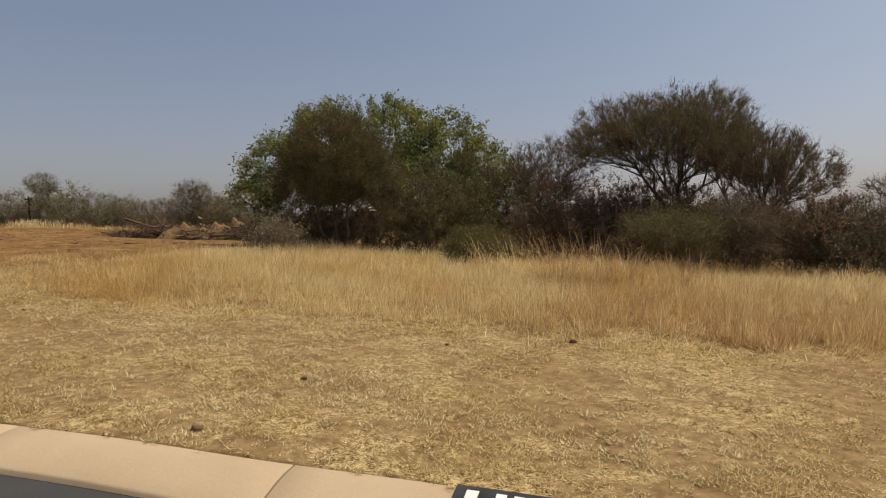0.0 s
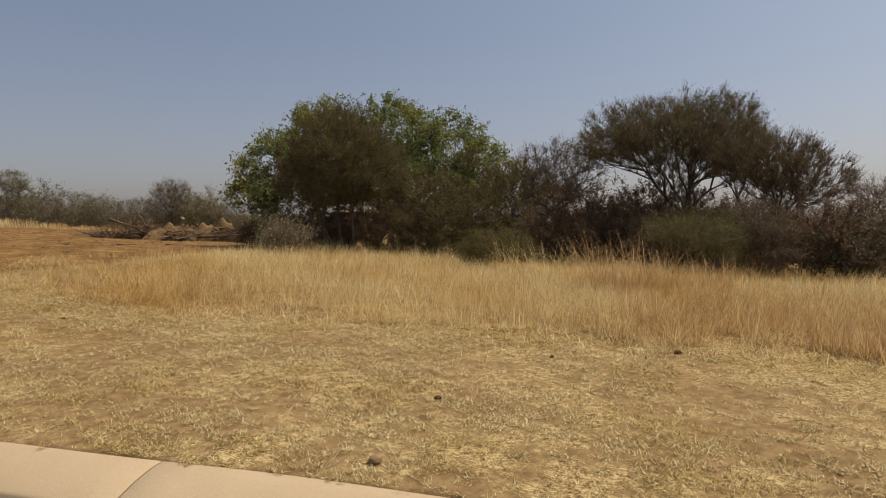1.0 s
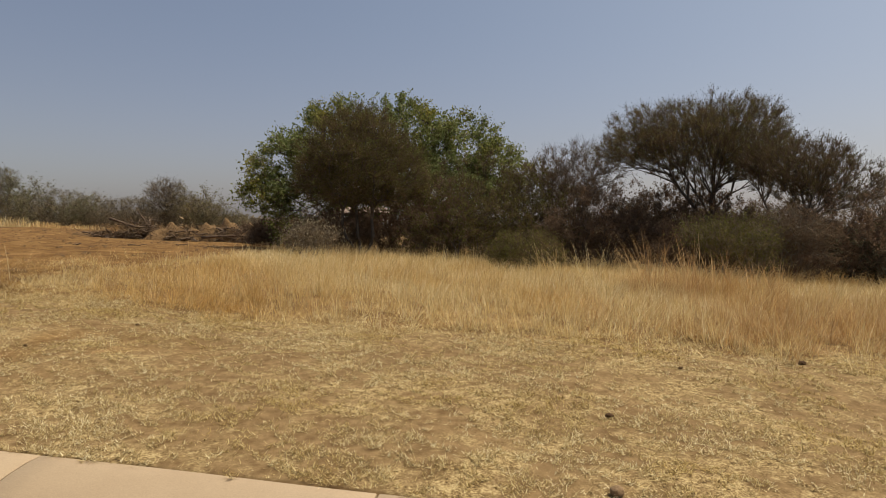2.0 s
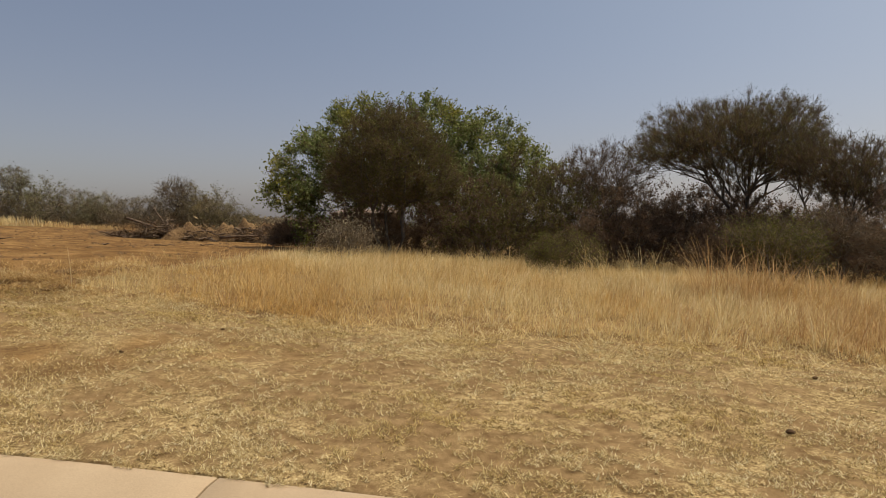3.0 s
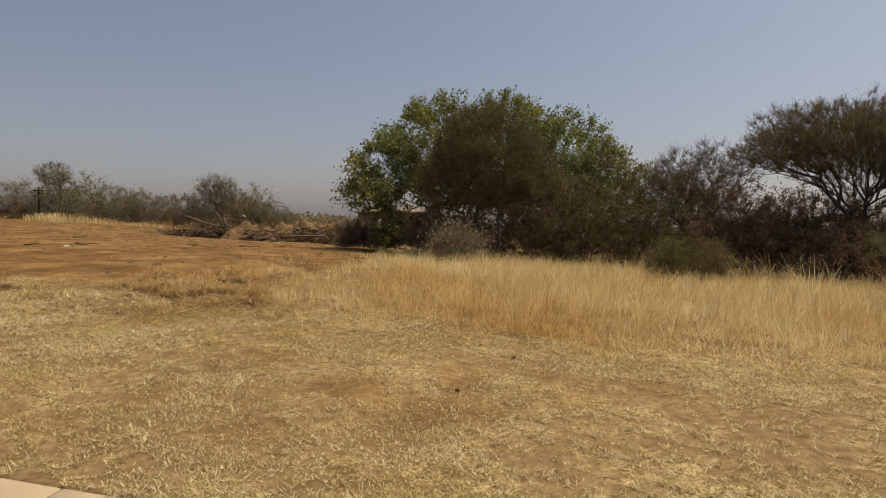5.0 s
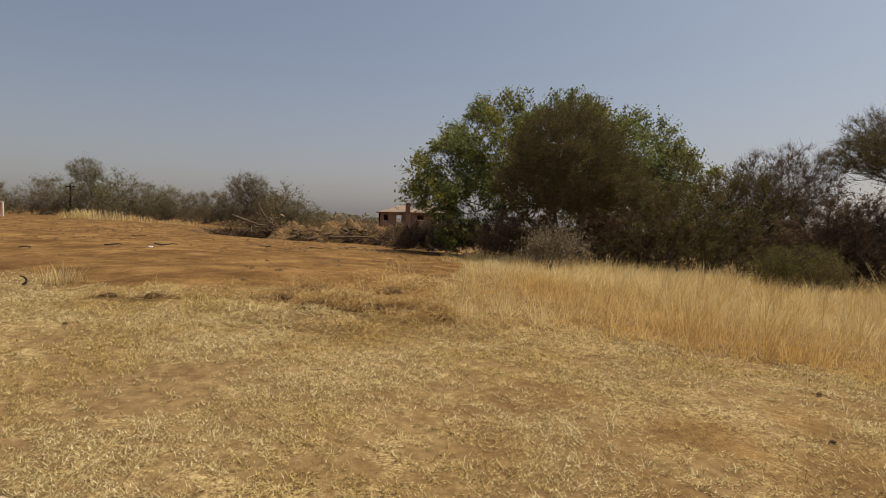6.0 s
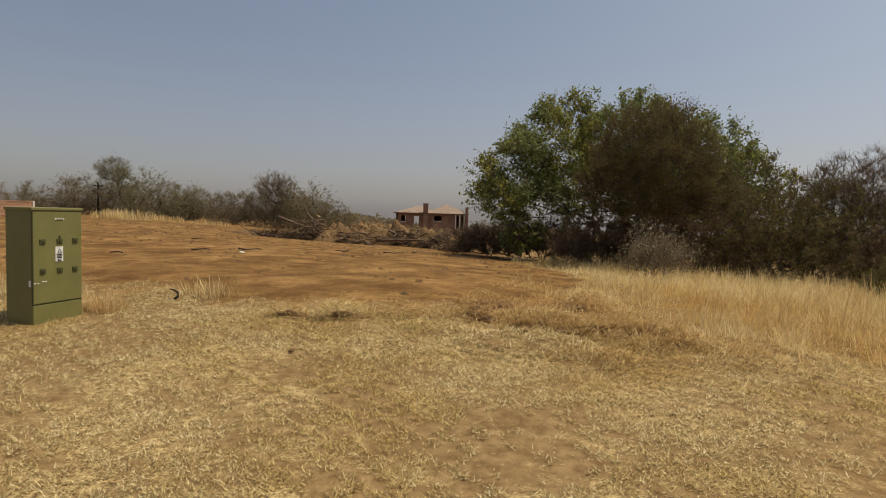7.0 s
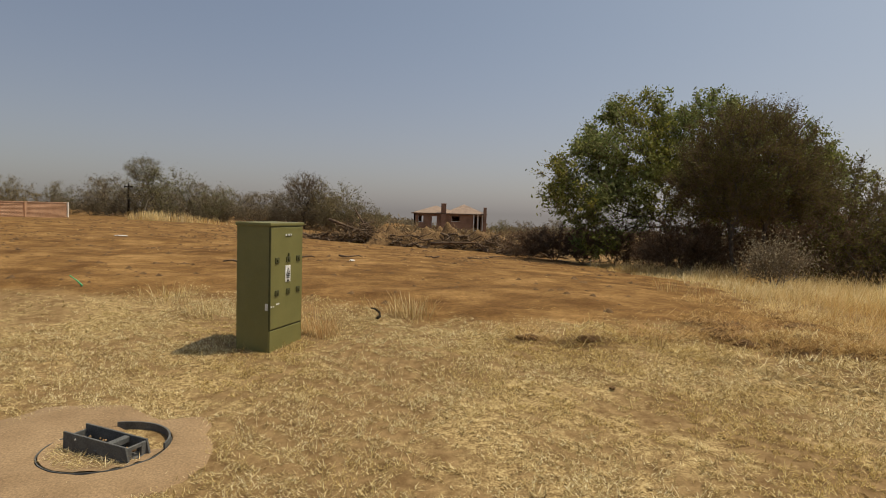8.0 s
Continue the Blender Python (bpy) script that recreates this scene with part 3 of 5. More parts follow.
# ---- trees and shrubs beyond the tall grass ----
def build_trees():
    tagged(tree("green_tree", on_land(-3.08, 31.68), 3,
                [(-4.9, -1.5, 4.2, 1.9, 2.0, 1.9), (-2.6, .2, 5.6, 2.4, 2.5, 2.1), (.9, .6, 5.9, 2.9, 2.8, 2.0), (3.8, .6, 5.2, 2.6, 2.5, 2.0), (5.9, .2, 4.3, 2.0, 2.2, 1.5),
                 (-5.3, -1.7, 3.1, 1.4, 1.8, 1.2), (-1.6, -1, 3.4, 2.4, 2.0, 1.5), (2.8, -1, 3.2, 3.0, 2.0, 1.6), (-2.0, 0, 7.5, 1.0, 1.0, .5), (-4.5, -1.6, 1.8, 1.2, 1.5, 1.0)],
                1700, 6, 1.4, ("leaf_green", 0.085, 66000), (14000, 0.58, 0.016), rough=0.7, scatter=0.075, hollow=0.55),
           "broad multi-stemmed tree in fresh green leaf", "tree")
    tagged(tree("thorn_tree", on_land(-3.72, 25.51), 5,
                [(0, 0, 4.0, 2.2, 2.3, 2.1), (-.9, 0, 3.2, 1.7, 1.9, 1.4), (1.0, .2, 3.4, 1.8, 2.0, 1.5)],
                1300, 5, 1.0, ("leaf_thorn", 0.036, 56000), (16000, 0.5, 0.012), hollow=0.6, rough=0.5, scatter=0.06, spread=0.6, floor=2.3),
           "rounded olive-brown thorn tree with dark stems", "tree")
    top = tree("umbrella_thorn", on_land(10.5, 24.6), 8,
               [(-.7, 0, 5.5, 3.9, 3.8, 1.15), (-3.2, 0, 5.3, 1.8, 2.2, 0.75), (.2, 0, 6.2, 3.2, 3.0, 1.35), (1.4, 0, 6.1, 1.9, 2.4, 1.6), (2.7, 0, 5.0, 1.6, 2.0, 1.0), (-1.9, 0, 6.2, 2.4, 2.5, 1.15), (.4, 0, 4.7, 2.6, 2.4, 0.9)],
               2800, 5, .35, ("leaf_olive", 0.029, 58000), (30000, 0.42, 0.013), hollow=0.2, rough=0.4, scatter=0.035, thrift=0.7, up=0.35, floor=3.6, spread=0.7, heart_drop=2.6, tip=0.006)
    top.matrix_basis = top.matrix_basis @ Matrix.Scale(0.95, 4)
    tagged(top, "flat-topped umbrella thorn acacia with spreading dark branches", "tree")
    tagged(tree("low_umbrella_thorn", on_land(12.2, 21.17), 9,
                [(.1, 0, 4.0, 1.9, 1.8, 1.05), (1.5, 0, 3.5, 1.5, 1.5, .85), (-.6, 0, 4.1, 1.4, 1.4, .9), (.6, 0, 3.0, 1.3, 1.3, .7)],
                640, 3, .5, ("leaf_thorn", 0.027, 18000), (12000, 0.42, 0.013), hollow=0.3, rough=0.6, scatter=0.03, spread=0.65, heart_drop=1.8, thrift=0.7, up=0.4, floor=2.4),
           "small flat-topped thorn tree leaning from dark bushes", "tree")
    tagged(tree("bare_thorn_tree", on_land(6.09, 27.69), 11,
                [(-.2, 0, 4.0, 2.2, 2.2, 1.5), (-1, 0, 3.2, 1.8, 2.0, 1.2)],
                900, 3, 1.0, ("leaf_brown", 0.03, 2500), (9000, 0.5, 0.012), heart_drop=1.2, hollow=0.3, rough=0.6, up=0.25, spread=0.75, scatter=0.06),
           "leafless grey-brown thorn tree with fine twigs", "tree")
    bush = [("brown_bush", (1.28, 28.33), 4.2, 5.2, "leaf_thorn", 21), ("brown_bush", (0.6, 25.2), 3.4, 3.6, "leaf_thorn", 48), ("brown_bush", (3.9, 29.2), 4.0, 4.9, "leaf_thorn", 49), ("brown_bush", (3.48, 26.37), 3.4, 4.3, "leaf_thorn", 22),
            ("brown_bush", (-0.52, 26.99), 3.0, 3.6, "leaf_brown", 23), ("brown_bush", (7.51, 26.3), 3.2, 3.2, "leaf_brown", 24),
            ("brown_bush", (10.42, 23.61), 3.0, 3.2, "leaf_brown", 25), ("brown_bush", (13.52, 23.68), 3.2, 2.8, "leaf_brown", 26),
            ("brown_bush", (9.53, 25.31), 3.4, 3.9, "leaf_brown", 39), ("brown_bush", (16.02, 22.42), 3.0, 2.4, "leaf_brown", 27), ("brown_bush", (17.97, 22.45), 3.2, 2.5, "leaf_brown", 28),
            ("brown_bush", (20.81, 23.35), 3.2, 2.6, "leaf_brown", 29), ("brown_bush", (-6.42, 31.56), 3.0, 1.9, "leaf_brown", 30),
            ("brown_bush", (-8.92, 33.01), 2.8, 1.6, "leaf_brown", 31), ("brown_bush", (-2.11, 28.74), 3.0, 3.0, "leaf_brown", 32),
            ("brown_bush", (5.71, 24.29), 3.0, 3.3, "leaf_brown", 33), ("brown_bush", (23.99, 24.34), 3.2, 2.9, "leaf_grey", 34),
            ("brown_bush", (-5.09, 27.16), 2.6, 2.0, "leaf_brown", 35), ("brown_bush", (9.05, 21.61), 2.8, 2.3, "leaf_brown", 36),
            ("brown_bush", (12.62, 19.66), 3.2, 3.2, "leaf_brown", 37), ("brown_bush", (14.35, 18.92), 2.8, 2.3, "leaf_grey", 38),
            ("brown_bush", (8.28, 29.3), 3.6, 4.5, "leaf_brown", 45), ("brown_bush", (11.88, 29.51), 3.8, 4.5, "leaf_brown", 46), ("brown_bush", (15.6, 28.66), 3.6, 3.4, "leaf_brown", 47)]
    for name, (x, y), wide, high, leaf, seed in bush:
        w, h = wide / 2 * 1.2, high
        tagged(tree(name, on_land(x, y), seed, [(0, 0, h * .53, w, w, h * .46), (-w * .55, .2, h * .40, w * .8, w * .8, h * .36), (w * .55, -.2, h * .40, w * .8, w * .8, h * .36)],
                    240, 6, 0.35, (leaf, 0.054, 7000), (3200, 0.42, 0.017), hollow=0.3, rough=0.8, scatter=0.06, step=0.35, tip=0.006, spread=0.6, up=0.5),
               "dense grey-brown thorn bush, nearly leafless", "bush")
    tagged(tree("green_bush", on_land(2.49, 20.63), 41, [(0, 0, .75, 1.25, 1.1, .7), (-.8, 0, .55, .7, .8, .5)], 260, 5, 0.2,
                ("leaf_olive", 0.032, 9000), (3500, 0.3, 0.008), hollow=0.2, scatter=0.1, step=0.25, tip=0.005),
           "low dull green bush at the edge of the grass", "bush")
    tagged(tree("pale_shrub", on_land(8.65, 18.69), 42, [(0, 0, 1.4, 1.1, 1.1, .55), (-.8, .2, 1.5, .8, .9, .35), (.5, 0, 1.0, .7, .8, .5)], 260, 4, 0.5,
                ("leaf_olive", 0.032, 8000), (3200, 0.42, 0.009), bark="pale_bark", twig_mat="pale_twig", hollow=0.2, step=0.3, tip=0.006, droop=0.25),
           "pale olive shrub with drooping twigs before dark bushes", "bush")
    tagged(tree("drooping_shrub", on_land(10.8, 19.36), 43, [(0, 0, 1.9, 1.0, 1.1, .7), (.3, 0, 1.3, .9, 1.0, .8)], 300, 4, 0.5,
                ("leaf_brown", 0.03, 4500), (2600, 0.65, 0.009), bark="pale_bark", twig_mat="pale_twig", hollow=0.2, step=0.3, tip=0.006, droop=0.4, up=-0.6),
           "grey leafless shrub with hanging twigs", "bush")
    for x, y, w, h, seed in ((-4.95, 21.07, .75, 1.25, 51), (-4.26, 32.13, .8, 1.1, 53)):
        tagged(tree("pale_bush", on_land(x, y), seed, [(0, 0, h * .62, w, w * .9, h * .36), (-w * .5, 0, h * .5, w * .6, w * .6, h * .3)], 200, 4, 0.3,
                    ("leaf_pale", 0.034, 3000), (1200, 0.4, 0.010), bark="pale_bark", twig_mat="pale_twig", hollow=0.2, rough=1.2, step=0.25, tip=0.005),
               "small pale dry bush at the edge of the grass", "bush")


def build_far_trees():
    """The belt of bush behind the plot."""
    kinds = [
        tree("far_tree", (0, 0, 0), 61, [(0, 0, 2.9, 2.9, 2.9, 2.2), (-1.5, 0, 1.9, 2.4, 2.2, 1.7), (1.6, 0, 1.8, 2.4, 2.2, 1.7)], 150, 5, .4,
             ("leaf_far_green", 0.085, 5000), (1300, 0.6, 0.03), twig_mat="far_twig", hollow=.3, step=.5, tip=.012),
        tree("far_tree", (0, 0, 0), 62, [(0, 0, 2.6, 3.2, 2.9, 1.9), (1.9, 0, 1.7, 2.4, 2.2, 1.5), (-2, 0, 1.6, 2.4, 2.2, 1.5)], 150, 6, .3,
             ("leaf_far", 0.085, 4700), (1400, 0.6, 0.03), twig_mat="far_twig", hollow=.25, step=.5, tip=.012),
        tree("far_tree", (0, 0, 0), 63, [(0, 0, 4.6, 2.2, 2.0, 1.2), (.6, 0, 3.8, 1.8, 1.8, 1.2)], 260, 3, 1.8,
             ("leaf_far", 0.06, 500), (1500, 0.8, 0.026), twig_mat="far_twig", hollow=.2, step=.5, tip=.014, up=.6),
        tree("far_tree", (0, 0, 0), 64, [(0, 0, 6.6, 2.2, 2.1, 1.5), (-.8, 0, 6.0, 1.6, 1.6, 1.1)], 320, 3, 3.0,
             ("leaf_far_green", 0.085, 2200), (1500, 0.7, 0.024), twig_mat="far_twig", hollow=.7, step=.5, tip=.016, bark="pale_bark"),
    ]
    words = ["grey-green rounded tree in a far belt of bush", "brown-grey thicket tree in a far belt of bush",
             "leafless tree above a far belt of bush", "tall pale tree above a far belt of bush"]
    spots = [(-41.8, 59.6, 3, 0.63), (-40.1, 59.9, 0, 0.93), (-45.2, 60.2, 1, 0.83), (-47.8, 61.5, 1, 0.53), (-50.7, 60.8, 0, 0.56), (-53.3, 58.1, 0, 0.65), (-43.2, 62.5, 1, 0.63),
             (-37.8, 62.6, 1, 0.82), (-36, 62, 0, 0.65), (-33.9, 62.3, 1, 0.67), (-31.7, 63.5, 1, 0.65), (-29.2, 63.9, 1, 0.78), (-27.9, 63.6, 2, 0.92), (-27.1, 65, 1, 0.79), (-25.2, 64.3, 0, 0.92), (-23.4, 64.5, 1, 0.72),
             (-22.1, 63.7, 0, 0.67), (-26.9, 70.5, 1, 0.73), (-44, 67.9, 1, 0.74), (-39.2, 69.7, 0, 0.75), (-34.2, 70.5, 1, 0.76), (-48.6, 66.9, 0, 0.73), (-30.8, 73.6, 1, 0.81), (-18.5, 94.3, 1, 0.38), (-3.8, 105.6, 0, 0.54),
             (-0.7, 102.4, 1, 0.55), (3.9, 100, 1, 0.64), (6, 37.8, 1, 0.59), (10.5, 36.8, 1, 0.61), (14.9, 38.8, 0, 0.59), (19.4, 36.8, 1, 0.61), (1.6, 39.6, 1, 0.54),
             (35.8, 47.6, 2, 0.92), (32.2, 46.3, 1, 0.78), (28.5, 44.4, 1, 0.73), (23.6, 46.5, 1, 0.73), (16.7, 48.5, 0, 0.78)]
    r = np.random.default_rng(5)
    used = set()
    for x, y, k, s in spots:
        m = Matrix.Translation(on_land(x, y, 0.05)) @ Matrix.Rotation(r.uniform(0, 6.28), 4, "Z") @ Matrix.Diagonal((s * r.uniform(1.0, 1.25), s * 1.1, s * r.uniform(0.98, 1.14), 1))
        ob = copy_thing(kinds[k], m) if k in used else kinds[k]
        ob.matrix_basis = m
        used.add(k)
        tagged(ob, words[k], "tree", "far belt of trees")


def build_far_woods():
    """Low bush out to the horizon."""
    r = np.random.default_rng(77)
    a, d = r.uniform(-1.25, 1.25, 1300), 124 + 120 * r.uniform(size=1300) ** 1.4
    x, y = -6 + d * np.sin(a), d * np.cos(a)
    keep = ~((np.abs(x + 12.5) < 12) & (y < 150))
    x, y = x[keep], y[keep]
    size = r.uniform(0.8, 1.6, len(x))
    n = 24
    c = np.repeat(np.stack([x, y, height(x, y) + size * 0.55], 1), n, 0)
    off = r.normal(size=(len(c), 3)) * np.array([1.3, 1.0, 0.34]) * np.repeat(size, n)[:, None]
    at = c + off
    at[:, 2] = np.maximum(at[:, 2], height(at[:, 0], at[:, 1]) + 0.1)
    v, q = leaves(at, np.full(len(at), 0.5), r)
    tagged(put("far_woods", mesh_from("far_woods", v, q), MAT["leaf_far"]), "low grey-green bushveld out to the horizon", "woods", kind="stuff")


def build_scrub():
    """Low dry scrub between the cleared plot and the house."""
    r = np.random.default_rng(78)
    x, y = r.uniform(-34, 30, 480), r.uniform(45, 108, 480)
    keep = x > -24.3 + (y - 41) * 0.08 - 6 * (y > 60)
    x, y = x[keep], y[keep]
    size = r.uniform(0.35, 0.85, len(x))
    n = 70
    c = np.repeat(np.stack([x, y, ground_z(x, y) + size * 0.5], 1), n, 0)
    at = c + r.normal(size=(len(c), 3)) * np.array([1.5, 1.2, 0.4]) * np.repeat(size, n)[:, None]
    at[:, 2] = np.maximum(at[:, 2], height(at[:, 0], at[:, 1]) + 0.03)
    v, q = leaves(at, np.full(len(at), 0.17), r)
    tagged(put("dry_scrub", mesh_from("dry_scrub", v, q), MAT["leaf_scrub"]), "low rusty dry scrub beyond the cleared plot", "scrub", kind="stuff")


build_scrub()
build_trees()
build_far_trees()
build_far_woods()

# ---- lumps and sticks ----
def lump(name, place, size, seed, mat, label, category):
    r = random.Random(seed)
    bm = bmesh.new()
    bmesh.ops.create_icosphere(bm, subdivisions=2, radius=1.0)
    for v in bm.verts:
        k = 1 + 0.28 * noise.noise(v.co * 1.7 + Vector((seed, 0, 0))) + r.uniform(-0.05, 0.05)
        v.co = Vector((v.co.x * size[0] * k, v.co.y * size[1] * k, max(v.co.z * size[2] * k, -0.3 * size[2])))
    ob = part(name, bm, MAT[mat], None)
    ob.location = place
    return tagged(ob, label, category)


def stick(name, points, thick, mat, label, category="stick"):
    """A bent tapering stick along a few points."""
    cu = [Vector(p) for p in points]
    bm = bmesh.new()
    rows = []
    for i, p in enumerate(cu):
        w = (cu[min(i + 1, len(cu) - 1)] - cu[max(i - 1, 0)]).normalized()
        e = w.cross(Vector((0.1, 0.2, 1))).normalized()
        g = w.cross(e)
        rad = thick * (1 - 0.55 * i / (len(cu) - 1))
        rows.append([bm.verts.new(p - cu[0] + (e * math.cos(6.2832 * k / 6) + g * math.sin(6.2832 * k / 6)) * rad) for k in range(6)])
    for a, b in zip(rows, rows[1:]):
        for k in range(6):
            bm.faces.new([a[k], a[(k + 1) % 6], b[(k + 1) % 6], b[k]])
    bm.faces.new(rows[0][::-1])
    bm.faces.new(rows[-1])
    bmesh.ops.recalc_face_normals(bm, faces=bm.faces)
    ob = part(name, bm, MAT[mat], None, smooth=True)
    ob.location = cu[0]
    return tagged(ob, label, category)


# ---- grass ----
def build_tall_grass():
    r = np.random.default_rng(21)
    x = r.uniform(-10.5, 24, 105000)
    y = r.uniform(2.5, 33, 105000)
    depth = y - front_of_grass(x)
    clump = wave(x, y, 0.9, 23)
    dense = np.clip(1.3 - depth / 20, 0.28, 1) * np.clip(0.55 + 0.45 * wave(x, y, 3.2, 21) + 0.4 * clump, 0.2, 1)
    dense *= np.where(x > 12, 0.6, 1) * (1 - 0.45 * np.clip((x - 2.5) / 2, 0, 1) * np.clip(1.6 - depth / 6, 0, 1))
    keep = in_tall(x, y) & (r.uniform(size=len(x)) < dense * 0.5)
    x, y, depth, clump = x[keep], y[keep], depth[keep], clump[keep]
    far = np.clip(depth / 14, 0, 1)
    inner = np.clip(np.minimum(x - left_of_grass(y), 3) / 3, 0, 1)
    tall = (0.50 + 0.13 * wave(x, y, 4.5, 22) + 0.15 * clump) * np.clip(0.85 + depth * 0.3, 0.7, 1.1) * (0.4 + 0.6 * inner)
    per = 11
    n = len(x) * per
    reach = np.repeat(0.05 + 0.06 * far, per) * np.sqrt(r.uniform(size=n)) * 1.8
    a = r.uniform(0, 6.283, n)
    bx, by = np.repeat(x, per) + reach * np.cos(a), np.repeat(y, per) + reach * np.sin(a)
    base = np.stack([bx, by, ground_z(bx, by) - 0.02], 1)
    length = np.repeat(tall, per) * r.uniform(0.35, 1.3, n)
    width = np.repeat(0.006 + 0.012 * far, per) * r.uniform(0.6, 1.3, n)
    sway = np.repeat(0.3 + 0.3 * np.abs(wave(x, y, 1.7, 24)), per)           # clumps lie over one another
    turn = np.where(r.uniform(size=n) < 0.5, np.repeat(0.2 + 1.6 * wave(x, y, 1.4, 25), per) + r.normal(0, 0.7, n), a)
    v, q, t = blades(base, length, width, turn, np.abs(r.normal(sway, 0.3)), r.uniform(0.2, 1.5, n), 2)
    tagged(put("tall_grass", mesh_from("tall_grass", v, q, t), MAT["straw_tall"]), "knee-high dry golden grass leaning in the wind", "grass", kind="stuff")

    # rusty clumps between, thickest where the sward ends towards the road
    n = 42000
    x, y = r.uniform(-8, 14, n), r.uniform(4, 20, n)
    depth = y - front_of_grass(x)
    share = np.clip(0.3 + 0.8 * wave(x, y, 1.6, 26), 0, 1) * np.clip((x - 1) * 0.25, 0.03, 1) * np.clip(1.5 - depth / 7, 0.1, 1)
    keep = in_tall(x, y, 0.15) & (r.uniform(size=n) < share)
    x, y = np.repeat(x[keep], 8), np.repeat(y[keep], 8)
    n = len(x)
    x, y = x + r.normal(0, 0.06, n), y + r.normal(0, 0.06, n)
    base = np.stack([x, y, ground_z(x, y) - 0.02], 1)
    v, q, t = blades(base, r.uniform(0.2, 0.62, n), r.uniform(0.006, 0.012, n), r.uniform(0, 6.283, n), np.abs(r.normal(0.35, 0.3, n)), r.uniform(0.1, 1.3, n), 2)
    tagged(put("rusty_grass", mesh_from("rusty_grass", v, q, t), MAT["straw_rust"]), "rusty brown clumps in the knee-high dry grass", "grass", kind="stuff")

    # loose culms with seed heads above the sward
    n = 3600
    x, y = r.uniform(-9, 16, n), r.uniform(6, 30, n)
    keep = in_tall(x, y, -0.3)
    x, y = x[keep], y[keep]
    n = len(x)
    base = np.stack([x, y, ground_z(x, y)], 1)
    v, q, t = blades(base, r.uniform(0.4, 0.82, n), r.uniform(0.004, 0.009, n), r.normal(0.2, 0.9, n), np.abs(r.normal(0.16, 0.2, n)), r.uniform(0.3, 1.1, n), 4)
    tagged(put("seed_stalks", mesh_from("seed_stalks", v, q, t), MAT["straw_tall"]), "loose pale seed stalks above the grass", "grass", kind="stuff")

    # dark matted litter under and before the standing grass
    n = 10000
    x = r.uniform(-9.6, 14, n)
    y = front_of_grass(x) + 0.35 * wave(x, x * 0 + 8, 1.3, 3) + r.normal(0.0, 0.45, n)
    base = np.stack([x, y, ground_z(x, y) + r.uniform(0, 0.05, n)], 1)
    v, q, t = blades(base, r.uniform(0.08, 0.28, n), r.uniform(0.004, 0.008, n), r.uniform(0, 6.283, n), np.abs(r.normal(1.25, 0.3, n)).clip(0, 1.5), r.uniform(0, 0.3, n), 2)
    tagged(put("grass_litter", mesh_from("grass_litter", v, q, t), MAT["straw_tall"]), "fallen pale stems along the edge of the tall grass", "grass", kind="stuff")


def tussock(name, place, seed, n, tall, wide, mat, label, bend=0.7, lean=0.12, category="grass", width=(0.008, 0.016)):
    r = np.random.default_rng(seed)
    a = r.uniform(0, 6.283, n)
    reach = wide * np.sqrt(r.uniform(size=n))
    x, y = reach * np.cos(a) * 1.0, reach * np.sin(a) * 0.7
    base = np.stack([x, y, ground_z(x + place[0], y + place[1]) - place[2] - 0.02], 1)
    turn = np.where(r.uniform(size=n) < 0.5, r.normal(3.0, 0.7, n), a)
    v, q, t = blades(base, tall * r.uniform(0.5, 1.15, n), r.uniform(*width, n), turn, np.abs(r.normal(lean, 0.12, n)), r.uniform(0.1, bend, n), 4)
    ob = put(name, mesh_from(name, v, q, t), MAT[mat])
    ob.location = place
    return tagged(ob, label, category, kind="stuff")


def build_tussocks():
    for x, y, n, tall, wide, seed in ((4.1, 13.8, 170, 1.6, .5, 1), (4.9, 13.77, 190, 1.55, .45, 2), (5.8, 14.2, 160, 1.45, .55, 3), (3.43, 15.97, 110, 1.4, .5, 4),
                                      (2.64, 16.91, 100, 1.4, .6, 5), (6.98, 14.44, 150, 1.1, .6, 6), (7.6, 14.9, 130, 1.15, .6, 7)):
        tussock("tall_tussock", on_land(x, y), seed, n, tall, wide, "straw_rust" if seed in (1, 2, 3, 6, 7) else "straw_tall",
                "tall rusty golden thatching grass tussock with bent heads", 2.0, 0.2, width=(.006, .016))
    for x, y, n, tall, wide, seed in ((-35.7, 50.8, 420, 0.9, 1.98, 11), (-37.31, 50.52, 260, 0.75, 1.34, 12), (-33.24, 52.14, 160, 0.63, 1.45, 13), (-30.28, 53.51, 120, 0.46, 1.83, 14)):
        tussock("dry_tussock", on_land(x, y), seed, n, tall, wide, "straw_tall", "tall pale dry grass on the plot's far edge", 0.5, width=(.02, .04))
    for x, y, n, tall, wide, seed in ((-14.87, 12.97, 150, 0.39, 0.36, 21), (-15.28, 13.19, 60, 0.26, 0.41, 22), (-16.05, 12.13, 170, 0.35, 0.31, 23), (-15.9, 11.81, 90, 0.31, 0.21, 24),
                                      (-17.72, 12.97, 110, 0.27, 0.52, 25), (-18.74, 13.83, 110, 0.31, 0.52, 26), (-16.94, 11.1, 70, 0.13, 0.37, 27), (-16.19, 11.19, 60, 0.14, 0.21, 28),
                                      (-11.98, 11.26, 60, 0.21, 0.21, 29), (-9.4, 15.64, 80, 0.35, 0.51, 30), (-9.33, 17.47, 80, 0.34, 0.59, 31)):
        tussock("dry_tuft", on_land(x, y), seed, n, tall, wide, "straw_rust" if seed in (23, 24) else "straw_short", "tuft of dry grass on bare soil", 0.8, 0.3, width=(.004, .008))


